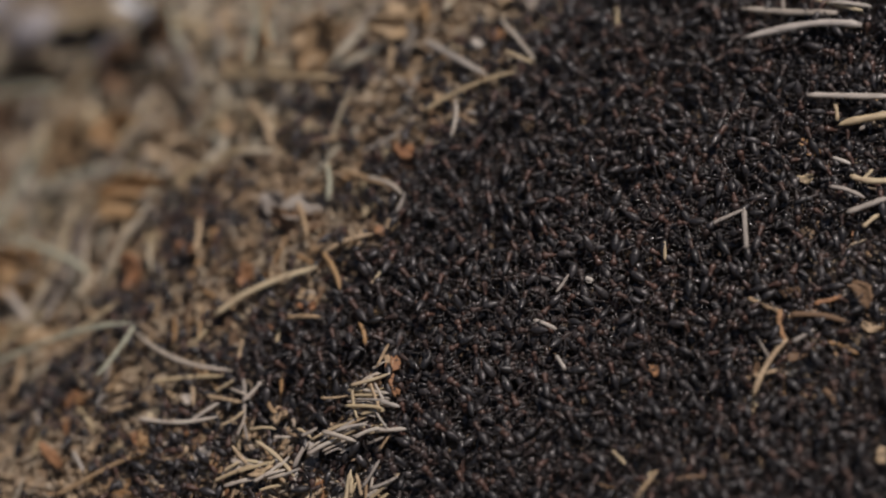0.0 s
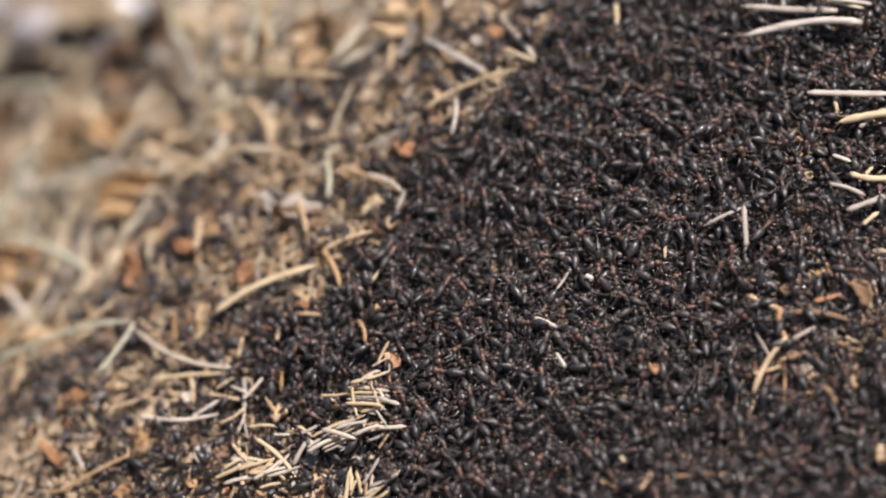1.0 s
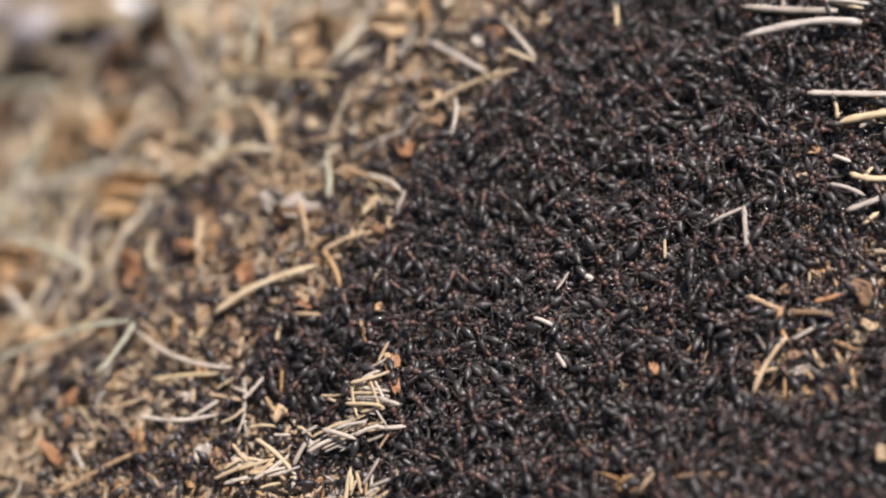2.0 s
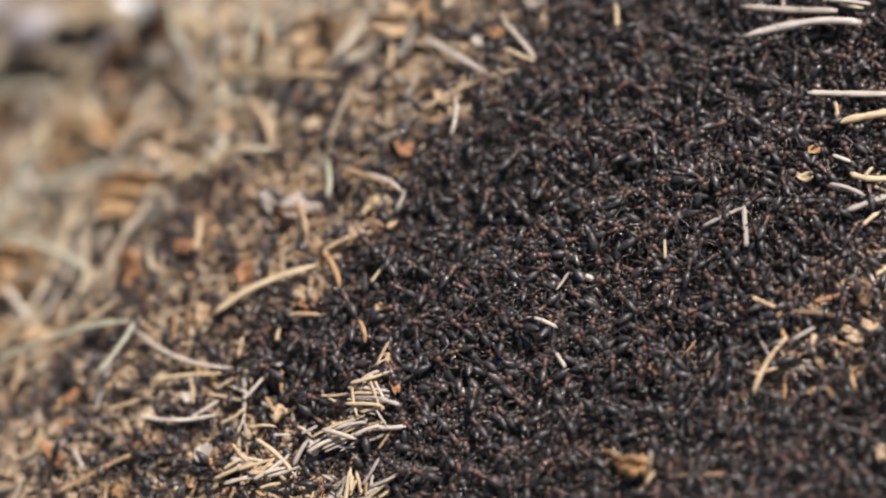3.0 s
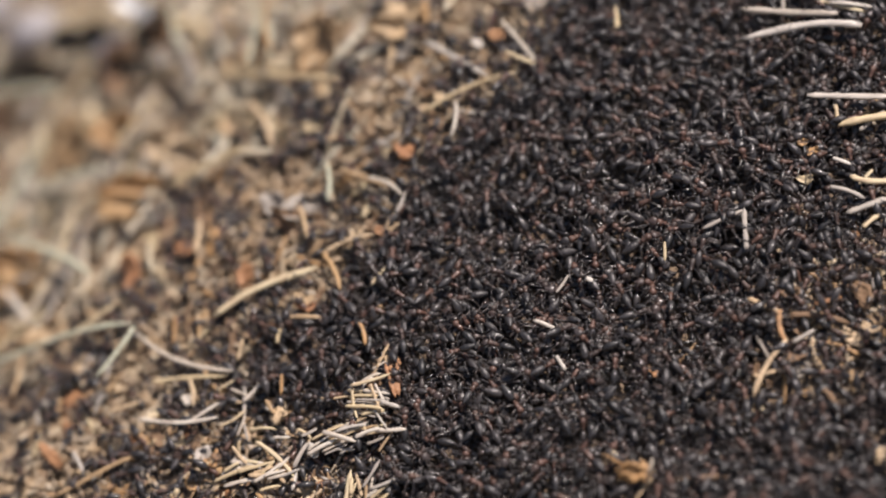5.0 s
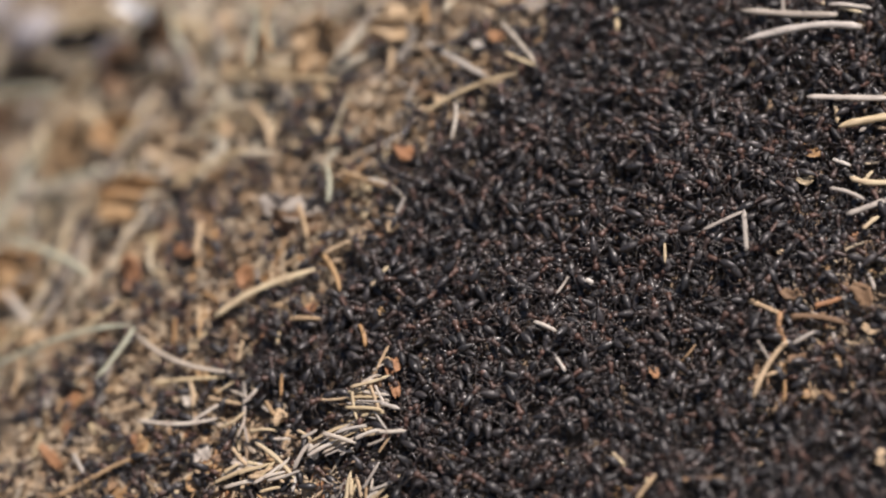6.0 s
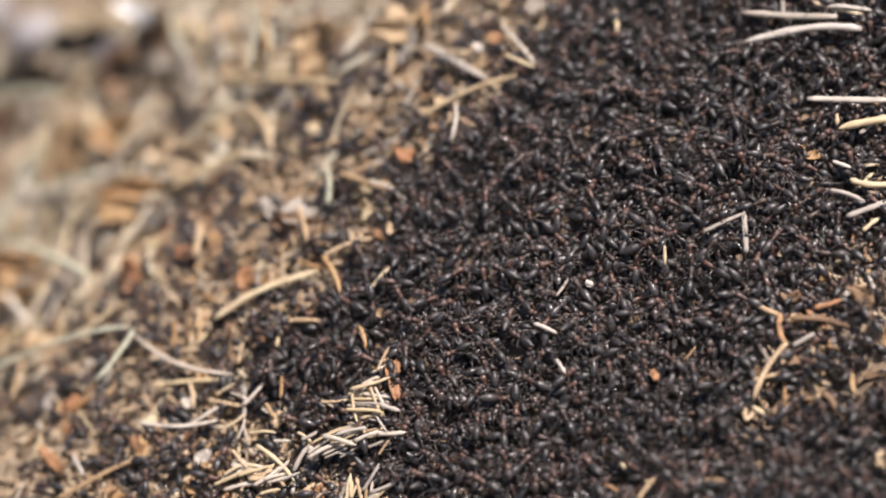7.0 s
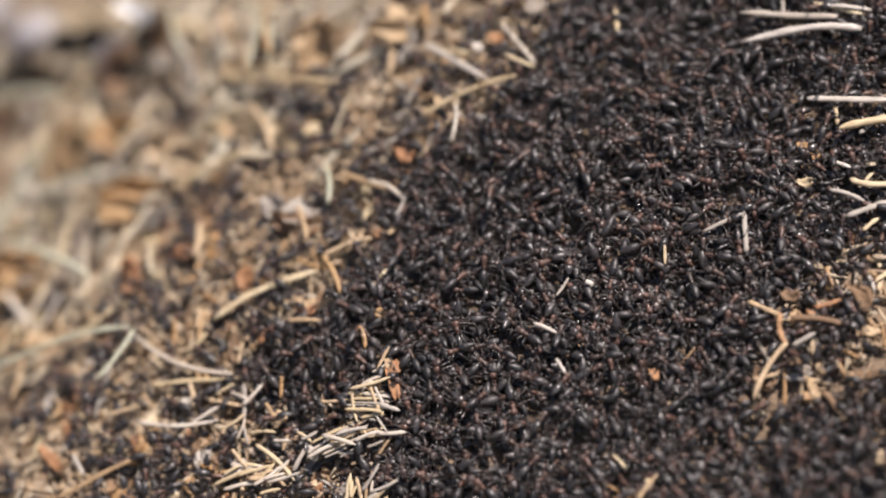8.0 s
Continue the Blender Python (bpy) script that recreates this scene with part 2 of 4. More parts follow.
def needle_batch(name, x, y, lift, length, width, tilt, mat):
    """Short bent needles lying about on the mound, all in one mesh."""
    n = len(x)
    rings, sides = 4, 4
    yaw = rng.uniform(0, 2 * math.pi, n)
    e = 0.004
    gx, gy = (height(x + e, y) - height(x - e, y)) / (2 * e), (height(x, y + e) - height(x, y - e)) / (2 * e)
    d = np.stack([np.cos(yaw), np.sin(yaw), gx * np.cos(yaw) + gy * np.sin(yaw) + np.tan(tilt)], -1)
    d /= np.linalg.norm(d, axis=1)[:, None]
    nrm = np.stack([-gx, -gy, np.ones(n)], -1)
    side = np.cross(d, nrm)
    side /= np.linalg.norm(side, axis=1)[:, None]
    up = np.cross(side, d)
    c = np.stack([x, y, height(x, y) + lift], -1)
    bend = rng.normal(0, 0.10, n)
    taper = np.array([0.45, 1.0, 0.95, 0.25])
    verts = np.empty((n, rings, sides, 3))
    for i in range(rings):
        s = i / (rings - 1) - 0.5
        mid = c + d * (s * length)[:, None] + side * (bend * length * (0.25 - s * s) * 2)[:, None]
        for k in range(sides):
            a = 2 * math.pi * (k + 0.5) / sides
            verts[:, i, k] = mid + (side * math.cos(a) + up * math.sin(a) * 0.7) * (width * taper[i])[:, None]
    quads = [(i * sides + k, i * sides + (k + 1) % sides, (i + 1) * sides + (k + 1) % sides, (i + 1) * sides + k) for i in range(rings - 1) for k in range(sides)]
    quads += [(3, 2, 1, 0), tuple((rings - 1) * sides + k for k in range(sides))]
    faces = [tuple(v + o for v in q) for o in range(0, n * rings * sides, rings * sides) for q in quads]
    return new(name, batch_mesh(name, verts.reshape(-1, 3), faces, mat))


def scale_batch(name, x, y, lift, length, width, mat):
    """Curled bud scales and crumbs of bark, all in one mesh."""
    n = len(x)
    yaw, pitch, roll = rng.uniform(0, 2 * math.pi, n), rng.normal(0.0, 0.5, n), rng.normal(0, 0.55, n)
    base = []
    for r, z in ((0.0, 1.0), (0.6, 0.75), (1.0, 0.0), (0.6, -0.25), (0.0, 0.1)):
        if r == 0.0:
            base.append((0, 0, z))
        else:
            base += [(r * math.cos(a) * (1 + 0.25 * math.cos(a)), r * math.sin(a), z - 0.5 * (r * math.sin(a)) ** 2) for a in (math.pi * k / 3 for k in range(6))]
    base = np.array(base)
    base = base[None] * (1 + rng.normal(0, 0.16, (n, len(base), 3)))
    base = base * np.stack([length / 2, width / 2, np.minimum(length, width) * 0.22], -1)[:, None, :]
    cy, sy, cp, sp, cr, sr = np.cos(yaw), np.sin(yaw), np.cos(pitch), np.sin(pitch), np.cos(roll), np.sin(roll)
    rot = np.empty((n, 3, 3))
    rot[:, 0] = np.stack([cy * cp, cy * sp * sr - sy * cr, cy * sp * cr + sy * sr], -1)
    rot[:, 1] = np.stack([sy * cp, sy * sp * sr + cy * cr, sy * sp * cr - cy * sr], -1)
    rot[:, 2] = np.stack([-sp, cp * sr, cp * cr], -1)
    v = np.einsum("nij,nkj->nki", rot, base) + np.stack([x, y, height(x, y) + lift], -1)[:, None, :]
    tri = []
    for a, b in ((1, 7), (7, 13)):
        tri += [(a + k, a + (k + 1) % 6, b + (k + 1) % 6, b + k) for k in range(6)]
    tri += [(0, 1 + (k + 1) % 6, 1 + k) for k in range(6)][::-1] + [(19, 13 + k, 13 + (k + 1) % 6) for k in range(6)]
    faces = [tuple(i + o for i in q) for o in range(0, n * 20, 20) for q in tri]
    return new(name, batch_mesh(name, v.reshape(-1, 3), faces, mat))


def scatter(count, keep):
    """Plan places over the strewn flank, kept by a chance that depends on how the ants crowd there."""
    xs, ys = [], []
    while len(xs) < count:
        x, y = rng.uniform(-0.24, 0.15), rng.uniform(-0.15, 0.42)
        if not within(FLANK, x, y):
            continue
        fall = over_crest(x, y)
        if rng.uniform() < keep(crowding(x, y)) * (1.0 if fall < 0.03 else 0.55) * (0.45 if x > 0.06 else 1.0):
            xs.append(x)
            ys.append(y)
    return np.array(xs), np.array(ys)


def thin(c):
    return 1.0 if c < 0.45 else 0.002 if c >= 1 else 0.45


def coarse(x, y):
    """Pieces grow coarser down the fall of the mound."""
    return 1 + 1.1 * np.clip((over_crest(x, y)) / 0.25, 0, 1)


x, y = scatter(5800, thin)
n = len(x)
big = coarse(x, y)
tagged(needle_batch("needle_litter", x, y, rng.uniform(0.0006, 0.0030, n), rng.uniform(0.004, 0.012, n) * big, rng.uniform(0.0004, 0.0008, n) * big, rng.normal(0, 0.35, n), LITTER),
       "thick loose litter of short tan and brown dry needles", "needle litter", kind="stuff")
x, y = scatter(8600, thin)
n = len(x)
big = coarse(x, y)
tagged(scale_batch("scale_litter", x, y, rng.uniform(0.0003, 0.0032, n), rng.uniform(0.0024, 0.0085, n) * big, rng.uniform(0.0009, 0.0026, n) * big, LITTER),
       "tan and rust bud scales and bark crumbs over the mound", "litter", kind="stuff")
x, y = scatter(1300, lambda c: 1.0 if c < 0.25 else 0.0)
far = over_crest(x, y) > 0.035 + 0.015 * rng.normal(0, 1, len(x))
x, y = x[far], y[far]
n = len(x)
tagged(needle_batch("straw_litter", x, y, rng.uniform(0.002, 0.006, n), rng.uniform(0.008, 0.036, n), 0.0004 + np.minimum(rng.exponential(0.0005, n), 0.0010), rng.normal(0, 0.25, n), GRASS),
       "matted dead grass and straw at the mound's foot", "straw", kind="stuff")
r, a = 1.22 * np.sqrt(rng.uniform(0, 1, 9000)), rng.uniform(0, 2 * math.pi, 9000)
x, y = MOUND[0] + r * np.cos(a), MOUND[1] + r * np.sin(a)
far = np.array([not within(FLANK, a, b) for a, b in zip(x, y)])
x, y = x[far], y[far]
n = len(x)
tagged(needle_batch("mound_litter", x, y, rng.uniform(0.0005, 0.003, n), rng.uniform(0.015, 0.045, n), rng.uniform(0.0006, 0.0011, n), rng.normal(0, 0.12, n), LITTER),
       "dry needles strewn over the rest of the mound", "needle litter", kind="stuff")
x, y = rng.normal(-0.03, 0.26, 7500), rng.normal(0.10, 0.28, 7500)
far = np.array([not within(FLANK, a, b) and math.hypot(a - MOUND[0], b - MOUND[1]) < 1.18 for a, b in zip(x, y)])
x, y = x[far], y[far]
n = len(x)
tagged(scale_batch("bark_litter", x, y, rng.uniform(0.0003, 0.003, n), rng.uniform(0.005, 0.018, n), rng.uniform(0.003, 0.009, n), LITTER),
       "bud scales and bark crumbs round the swarm's flank", "litter", kind="stuff")


# ---- needles and chips that can be told apart ----
LOOKS = {CHALK: "bleached white", GAP_SHADE: "gap-shade black", PALE: "pale grey-white", CREAM: "pale cream", STRAW: "straw yellow", TAN: "tan brown", OCHRE: "orange ochre", GREY: "weathered grey", SAGE: "faded grey-green", BARK: "dark brown", RUST: "rust brown"}


def needle(x0, y0, x1, y1, width, bow, lift, mat):
    """One dry needle or stem between two plan places, width and lift in millimetres, bow as a share of its length."""
    a = Vector((x0, y0, height(x0, y0) + lift * 1e-3))
    b = Vector((x1, y1, height(x1, y1) + lift * 1e-3))
    mid = (a + b) / 2
    length = (b - a).length
    up = slope(mid.x, mid.y)
    d = (b - a).normalized()
    side = up.cross(d).normalized()
    turn = Matrix((d, side, d.cross(side))).transposed().to_4x4()
    bm = bmesh.new()
    steps = 12
    kink, twist = random.uniform(-0.015, 0.015), random.uniform(0, 6)
    blunt = random.uniform(0.2, 0.7)
    points, radii = [], []
    for i in range(steps + 1):
        s = i / steps
        points.append(((s - 0.5) * length, (bow * 4 * s * (1 - s) + kink * math.sin(5 * s + twist)) * length, 0.012 * length * math.sin(4 * s + twist)))
        radii.append(width * 0.0005 * min(1, blunt + s * 9, 0.12 + (1 - s) * 6) * random.uniform(0.82, 1.08))
    tube(bm, points, radii, 6, flat=random.uniform(0.35, 0.6))
    kind = "grass_stem" if mat is SAGE or length > 0.036 else "dry_needle"
    ob = new(kind, finish(kind, bm, mat))
    ob.matrix_world = Matrix.Translation(mid) @ turn
    what = "grass stem lying on the mound" if kind == "grass_stem" else "dry conifer needle, bent, on the mound" if abs(bow) > 0.03 else "dry conifer needle lying on the mound"
    return tagged(ob, f"{LOOKS[mat]} {what}", "stem" if kind == "grass_stem" else "needle", "loose needles and stems")


def curled(name, length, width, mat, curl=0.5, thick=0.08, nx=9, ny=7):
    """A curled scale or leaf with thickness."""
    bm = bmesh.new()
    layers = []
    ragged = [random.uniform(-1, 0.5) if random.random() < 0.6 else 0.0 for _ in range(nx)]
    skew, twist, wave = random.uniform(-0.3, 0.3), random.uniform(-0.5, 0.5), random.uniform(0, 6)
    for top in (0, 1):
        grid = []
        for i in range(nx):
            s = i / (nx - 1)
            w = width * 0.5 * (math.sin(math.pi * (0.08 + 0.84 * s)) ** 0.6) * (1 + 0.45 * ragged[i])
            row = []
            for j in range(ny):
                v = 2 * j / (ny - 1) - 1
                z = curl * width * (0.35 * v * v + 0.25 * (2 * s - 1) ** 2) + 0.09 * width * math.sin(7 * s + 4 * v + wave) + twist * width * v * (s - 0.5)
                row.append(bm.verts.new(((s - 0.5 + 0.06 * math.sin(9 * v + wave)) * length, v * w + skew * width * (s - 0.5) ** 2 * 4, z + top * thick * width * (1 - 0.6 * v * v))))
            grid.append(row)
        layers.append(grid)
    low, high = layers
    for i in range(nx - 1):
        for j in range(ny - 1):
            bm.faces.new((high[i][j], high[i + 1][j], high[i + 1][j + 1], high[i][j + 1]))
            bm.faces.new((low[i][j], low[i][j + 1], low[i + 1][j + 1], low[i + 1][j]))
    rim = [(i, 0) for i in range(nx)] + [(nx - 1, j) for j in range(1, ny)] + [(i, ny - 1) for i in range(nx - 2, -1, -1)] + [(0, j) for j in range(ny - 2, 0, -1)]
    for (i, j), (k, m) in zip(rim, rim[1:] + rim[:1]):
        bm.faces.new((low[i][j], low[k][m], high[k][m], high[i][j]))
    return finish(name, bm, mat)


def lay(ob, x, y, yaw, lift, tip=0.0, cant=0.0, lean=0.0):
    """Puts a thing on the mound; lean tips it up on edge, its face towards lower ground in front."""
    flat = Vector((math.cos(radians(yaw)), math.sin(radians(yaw)), 0))
    n = (slope(x, y) + Vector((0, -lean, 0))).normalized()
    d = (flat - n * flat.dot(n)).normalized()
    turn = Matrix((d, n.cross(d), n)).transposed().to_4x4()
    ob.matrix_world = Matrix.Translation((x, y, height(x, y) + lift)) @ turn @ pose(0, 0, 0, tip, cant, 0)
    return ob


def chip(x, y, yaw, length, width, lift, mat):
    """A bud scale or flake of bark, sizes and lift in millimetres."""
    ob = new("bud_scale", curled("bud_scale", length * 1e-3, width * 1e-3, mat, 0.6, 0.18, 7, 5))
    lay(ob, x, y, yaw, (lift - 0.8) * 1e-3, random.uniform(-25, 25), random.uniform(-15, 15))
    return tagged(ob, f"{LOOKS[mat]} curled bud scale on the mound", "bud scale", "loose scales and flakes")


def leaf(x, y, yaw, length, width, mat, lift=0.005, tilt=25, lean=0.0):
    ob = new("dead_leaf", curled("dead_leaf", length * 1e-3, width * 1e-3, mat, 0.5, 0.05, 11, 9))
    lay(ob, x, y, yaw, lift, random.uniform(-tilt, tilt), random.uniform(-tilt, tilt), lean)
    return tagged(ob, f"{LOOKS[mat]} curled dead leaf at the mound's foot", "leaf", "dead leaves")


def stone(x, y, yaw, length, width, mat):
    bm = bmesh.new()
    bmesh.ops.create_icosphere(bm, subdivisions=3, radius=0.5)
    for v in bm.verts:
        v.co *= 1 + 0.28 * noise.noise(v.co * 2.3 + Vector((x * 90, y * 90, 0)))
        v.co = Vector((v.co.x * length, v.co.y * width, v.co.z * 0.75 * width)) * 1e-3
    ob = lay(new("pebble", finish("pebble", bm, mat)), x, y, yaw, width * 0.3e-3 + 0.003)
    return tagged(ob, "small white pebble among the litter" if mat is CHALK else "rounded grey pebble among the litter", "stone", "pebbles")


leaf(-0.0969, 0.0713, 20, 14.7, 11, OCHRE, 0.008, 10, 1.3)
leaf(-0.0986, 0.1007, 80, 15.8, 13.1, BARK, 0.008, 10, 1.3)
leaf(-0.1130, 0.0774, 70, 19.1, 13.8, TAN, 0.008, 10, 1.3)
leaf(-0.1228, 0.0301, 30, 15, 9.38, OCHRE, 0.008, 10, 1.3)
leaf(-0.0906, 0.0361, 10, 17.6, 7.4, OCHRE, 0.008, 10, 1.3)
leaf(-0.0340, 0.0538, 70, 17.9, 10.7, TAN, 0.008, 10, 1.3)
leaf(-0.0529, 0.0690, 0, 9.71, 12.3, TAN, 0.008, 10, 1.3)
leaf(-0.0127, 0.0479, 30, 15.3, 9.05, TAN, 0.008, 10, 1.3)
leaf(-0.0728, 0.0414, 30, 11, 11, TAN, 0.008, 10, 1.3)
leaf(-0.1395, 0.1142, 40, 13.1, 12.3, BARK, 0.008, 10, 1.3)
leaf(-0.0833, 0.1060, 20, 10.5, 11.3, BARK, 0.008, 10, 1.3)
leaf(-0.0598, 0.0675, 120, 9.8, 7.13, TAN, 0.008, 10, 1.3)
leaf(-0.0942, 0.1081, 60, 16.8, 12.9, BARK, 0.008, 10, 1.3)
leaf(-0.0980, 0.0762, 10, 16.7, 8.83, OCHRE, 0.008, 10, 1.3)
leaf(-0.1132, 0.0807, 80, 19.6, 12.7, TAN, 0.008, 10, 1.3)
leaf(-0.0884, 0.0419, 10, 21.4, 7.81, OCHRE, 0.008, 10, 1.3)
leaf(-0.1245, 0.0376, 20, 17.5, 10.6, OCHRE, 0.008, 10, 1.3)
leaf(-0.0362, 0.0633, 30, 13.8, 9.86, TAN, 0.008, 10, 1.3)
leaf(-0.1211, 0.0925, 70, 17.6, 9.8, STRAW, 0.008, 10, 1.3)
stone(-0.1349, 0.1513, 20, 20, 18, STONE)
stone(-0.1040, 0.1142, 60, 14, 12, STONE)
stone(-0.1553, 0.1791, 0, 18, 18, STONE)
# four black leaves added to stand for the shaded hollows between pebbles and leaves
leaf(-0.1124, 0.1181, 10, 22, 10, GAP_SHADE, 0.014, 10, 1.3)
leaf(-0.1340, 0.1263, 20, 26, 8, GAP_SHADE, 0.012, 10, 1.3)
leaf(-0.0889, 0.1060, 60, 16, 9, GAP_SHADE, 0.011, 10, 1.3)
leaf(-0.0924, 0.0928, 0, 13, 6, GAP_SHADE, 0.011, 10, 1.3)
leaf(-0.0940, 0.1111, -50, 13, 7, CHALK, 0.02, 10, 1.3)
needle(-0.1221, 0.1197, -0.0972, 0.1050, 3, 0.05, 24, STRAW)
needle(-0.0245, -0.0480, -0.0171, -0.0505, 1.1, -0.01, 8.5, STRAW)
needle(-0.0238, -0.0487, -0.0133, -0.0495, 1, -0.01, 10.6, STRAW)
needle(-0.0199, -0.0502, -0.0135, -0.0539, 0.8, 0.04, 8.5, CREAM)
needle(-0.0160, -0.0550, -0.0108, -0.0578, 1.2, -0.02, 10.6, PALE)
needle(-0.0251, -0.0525, -0.0148, -0.0574, 1.1, 0.04, 10.5, STRAW)
needle(-0.0180, -0.0546, -0.0140, -0.0610, 0.7, -0.02, 9.7, PALE)
needle(-0.0232, -0.0480, -0.0217, -0.0563, 0.9, -0.05, 9.4, STRAW)
needle(-0.0309, -0.0567, -0.0219, -0.0619, 1.3, -0, 10.6, CREAM)
needle(-0.0273, -0.0576, -0.0191, -0.0589, 1, 0.06, 10.1, PALE)
needle(-0.0346, -0.0599, -0.0255, -0.0587, 1.3, 0.04, 8.7, CREAM)
needle(-0.0223, -0.0605, -0.0159, -0.0604, 1.2, 0.01, 10, CREAM)
needle(-0.0176, -0.0598, -0.0092, -0.0617, 1.3, -0.01, 9.2, CREAM)
needle(-0.1243, 0.1360, -0.1004, 0.1192, 2.9, 0.05, 14, STRAW)
needle(-0.0979, 0.0529, -0.0847, 0.0680, 2.2, 0.03, 12, GREY)
needle(-0.1225, 0.0632, -0.0960, 0.0505, 2.2, 0.1, 12, SAGE)
needle(-0.0829, 0.0975, -0.0715, 0.0575, 2.4, 0.02, 13, GREY)
needle(-0.0646, 0.0662, -0.0420, 0.0498, 2.2, 0.03, 10, STRAW)
needle(-0.0571, 0.0853, -0.0495, 0.0539, 1.9, 0.1, 14, SAGE)
needle(-0.0695, 0.0964, -0.0638, 0.0687, 1.8, 0, 12, GREY)
needle(0.1025, 0.0146, 0.0781, 0.0226, 2, 0, 9, PALE)
needle(0.1083, 0.0104, 0.0779, 0.0150, 2.2, -0.05, 9.5, PALE)
needle(0.0966, 0.0198, 0.1092, 0.0148, 1.2, 0, 8.5, STRAW)
needle(0.1004, 0.0175, 0.1115, 0.0151, 1.3, 0.03, 9, PALE)
needle(0.0893, 0.0234, 0.0891, 0.0200, 1.2, 0, 7.5, GREY)
needle(0.0935, -0.0032, 0.1155, -0.0065, 1.9, 0, 9.5, PALE)
needle(0.1153, -0.0098, 0.1008, -0.0111, 2.2, -0.04, 9, STRAW)
needle(0.1005, -0.0041, 0.1009, -0.0090, 1.2, 0.04, 7.5, STRAW)
needle(0.1061, -0.0119, 0.1129, -0.0079, 1.3, 0, 8, GREY)
needle(0.0991, -0.0171, 0.1036, -0.0193, 1.1, 0, 8, PALE)
needle(0.1030, -0.0222, 0.1139, -0.0253, 1.7, -0.06, 8.5, STRAW)
needle(0.0976, -0.0242, 0.1065, -0.0277, 1.3, 0.03, 8, GREY)
needle(0.1050, -0.0241, 0.1089, -0.0214, 1.1, 0, 8, STRAW)
needle(0.1014, -0.0309, 0.1125, -0.0281, 1.9, 0, 7.5, GREY)
needle(0.1050, -0.0351, 0.1094, -0.0321, 1.3, 0, 8, STRAW)
needle(0.0760, -0.0369, 0.0762, -0.0271, 1.5, 0, 9, GREY)
needle(0.0657, -0.0298, 0.0764, -0.0274, 1.2, 0, 9, GREY)
needle(0.0562, -0.0308, 0.0562, -0.0349, 0.8, 0, 8.5, STRAW)
needle(0.0228, -0.0437, 0.0288, -0.0463, 1.2, 0.04, 9, PALE)
needle(0.0284, -0.0516, 0.0307, -0.0556, 1.1, 0, 8.5, PALE)
needle(0.0362, -0.0346, 0.0382, -0.0354, 1.4, 0, 8.5, PALE)
needle(0.0321, -0.0326, 0.0288, -0.0367, 0.79, 0, 7.3, GREY)
# lower-right needles: some in BARK, darkened to carry the shade on that side
needle(0.0763, -0.0452, 0.0846, -0.0507, 1.5, 0, 6.3, TAN)
needle(0.0839, -0.0503, 0.0851, -0.0575, 1.5, -0.14, 7.3, RUST)
needle(0.0850, -0.0568, 0.0763, -0.0675, 1.5, -0.07, 7.3, TAN)
needle(0.0765, -0.0627, 0.0826, -0.0623, 1.1, 0, 6.8, TAN)
needle(0.0862, -0.0512, 0.1006, -0.0543, 1.6, 0.05, 6.3, BARK)
needle(0.0864, -0.0574, 0.0920, -0.0554, 1.2, 0, 6.8, GREY)
needle(0.0776, -0.0536, 0.0809, -0.0601, 0.9, 0, 6.8, GREY)
needle(0.0922, -0.0495, 0.0991, -0.0484, 1.4, 0, 5.8, RUST)
needle(0.0929, -0.0677, 0.0960, -0.0719, 1.6, 0.1, 6.3, BARK)
needle(0.0470, -0.0855, 0.0526, -0.0802, 1.3, 0.04, 6.8, TAN)
needle(0.0417, -0.0742, 0.0449, -0.0776, 0.9, 0, 6.8, STRAW)
needle(0.0565, -0.0827, 0.0695, -0.0833, 1.3, 0.03, 6.3, BARK)
needle(-0.0834, -0.0131, -0.0553, -0.0329, 1.5, -0.08, 7.8, CREAM)
needle(-0.1270, -0.0019, -0.0832, -0.0153, 1.8, 0.06, 13, SAGE)
needle(-0.0829, -0.0153, -0.0930, -0.0265, 1.7, 0.04, 12.5, SAGE)
needle(-0.0899, -0.0182, -0.0935, -0.0314, 1.1, 0, 5.8, GREY)
needle(-0.0778, -0.0279, -0.0569, -0.0324, 1.4, 0, 6.8, STRAW)
needle(-0.0676, -0.0292, -0.0658, -0.0372, 1.4, 0.05, 5.8, TAN)
needle(-0.0809, -0.0380, -0.0583, -0.0438, 1.2, -0.05, 7.8, CREAM)
needle(-0.0660, -0.0420, -0.0585, -0.0400, 1.2, 0, 7.8, CREAM)
needle(-0.0624, -0.0356, -0.0524, -0.0408, 1.2, 0, 6.3, TAN)
needle(-0.0612, -0.0177, -0.0332, -0.0134, 2.4, 0.05, 6.8, STRAW)
needle(-0.0317, -0.0111, -0.0269, -0.0229, 1.5, 0.04, 7.3, OCHRE)
needle(-0.0391, 0.0060, -0.0360, -0.0059, 1.4, 0, 6.8, TAN)
needle(-0.0315, 0.0146, -0.0310, 0.0036, 1.5, 0.04, 6.8, SAGE)
needle(-0.0371, 0.0232, -0.0283, 0.0226, 1.5, 0, 5.8, TAN)
needle(-0.0320, -0.0106, -0.0184, -0.0102, 1.5, 0.05, 6.3, TAN)
needle(-0.0281, 0.0114, -0.0142, 0.0006, 1.6, 0, 6.8, TAN)
needle(-0.0202, 0.0053, -0.0108, -0.0033, 1.3, 0.08, 7.3, CREAM)
needle(-0.0101, -0.0031, -0.0125, -0.0073, 1.3, 0.05, 7.3, GREY)
needle(-0.0220, 0.0141, -0.0113, 0.0150, 1.4, 0, 6.3, GREY)
needle(-0.0049, 0.0158, 0.0200, 0.0182, 1.5, 0.09, 7.3, STRAW)
needle(0.0033, 0.0163, 0.0022, 0.0065, 1.2, 0.05, 7.3, CREAM)
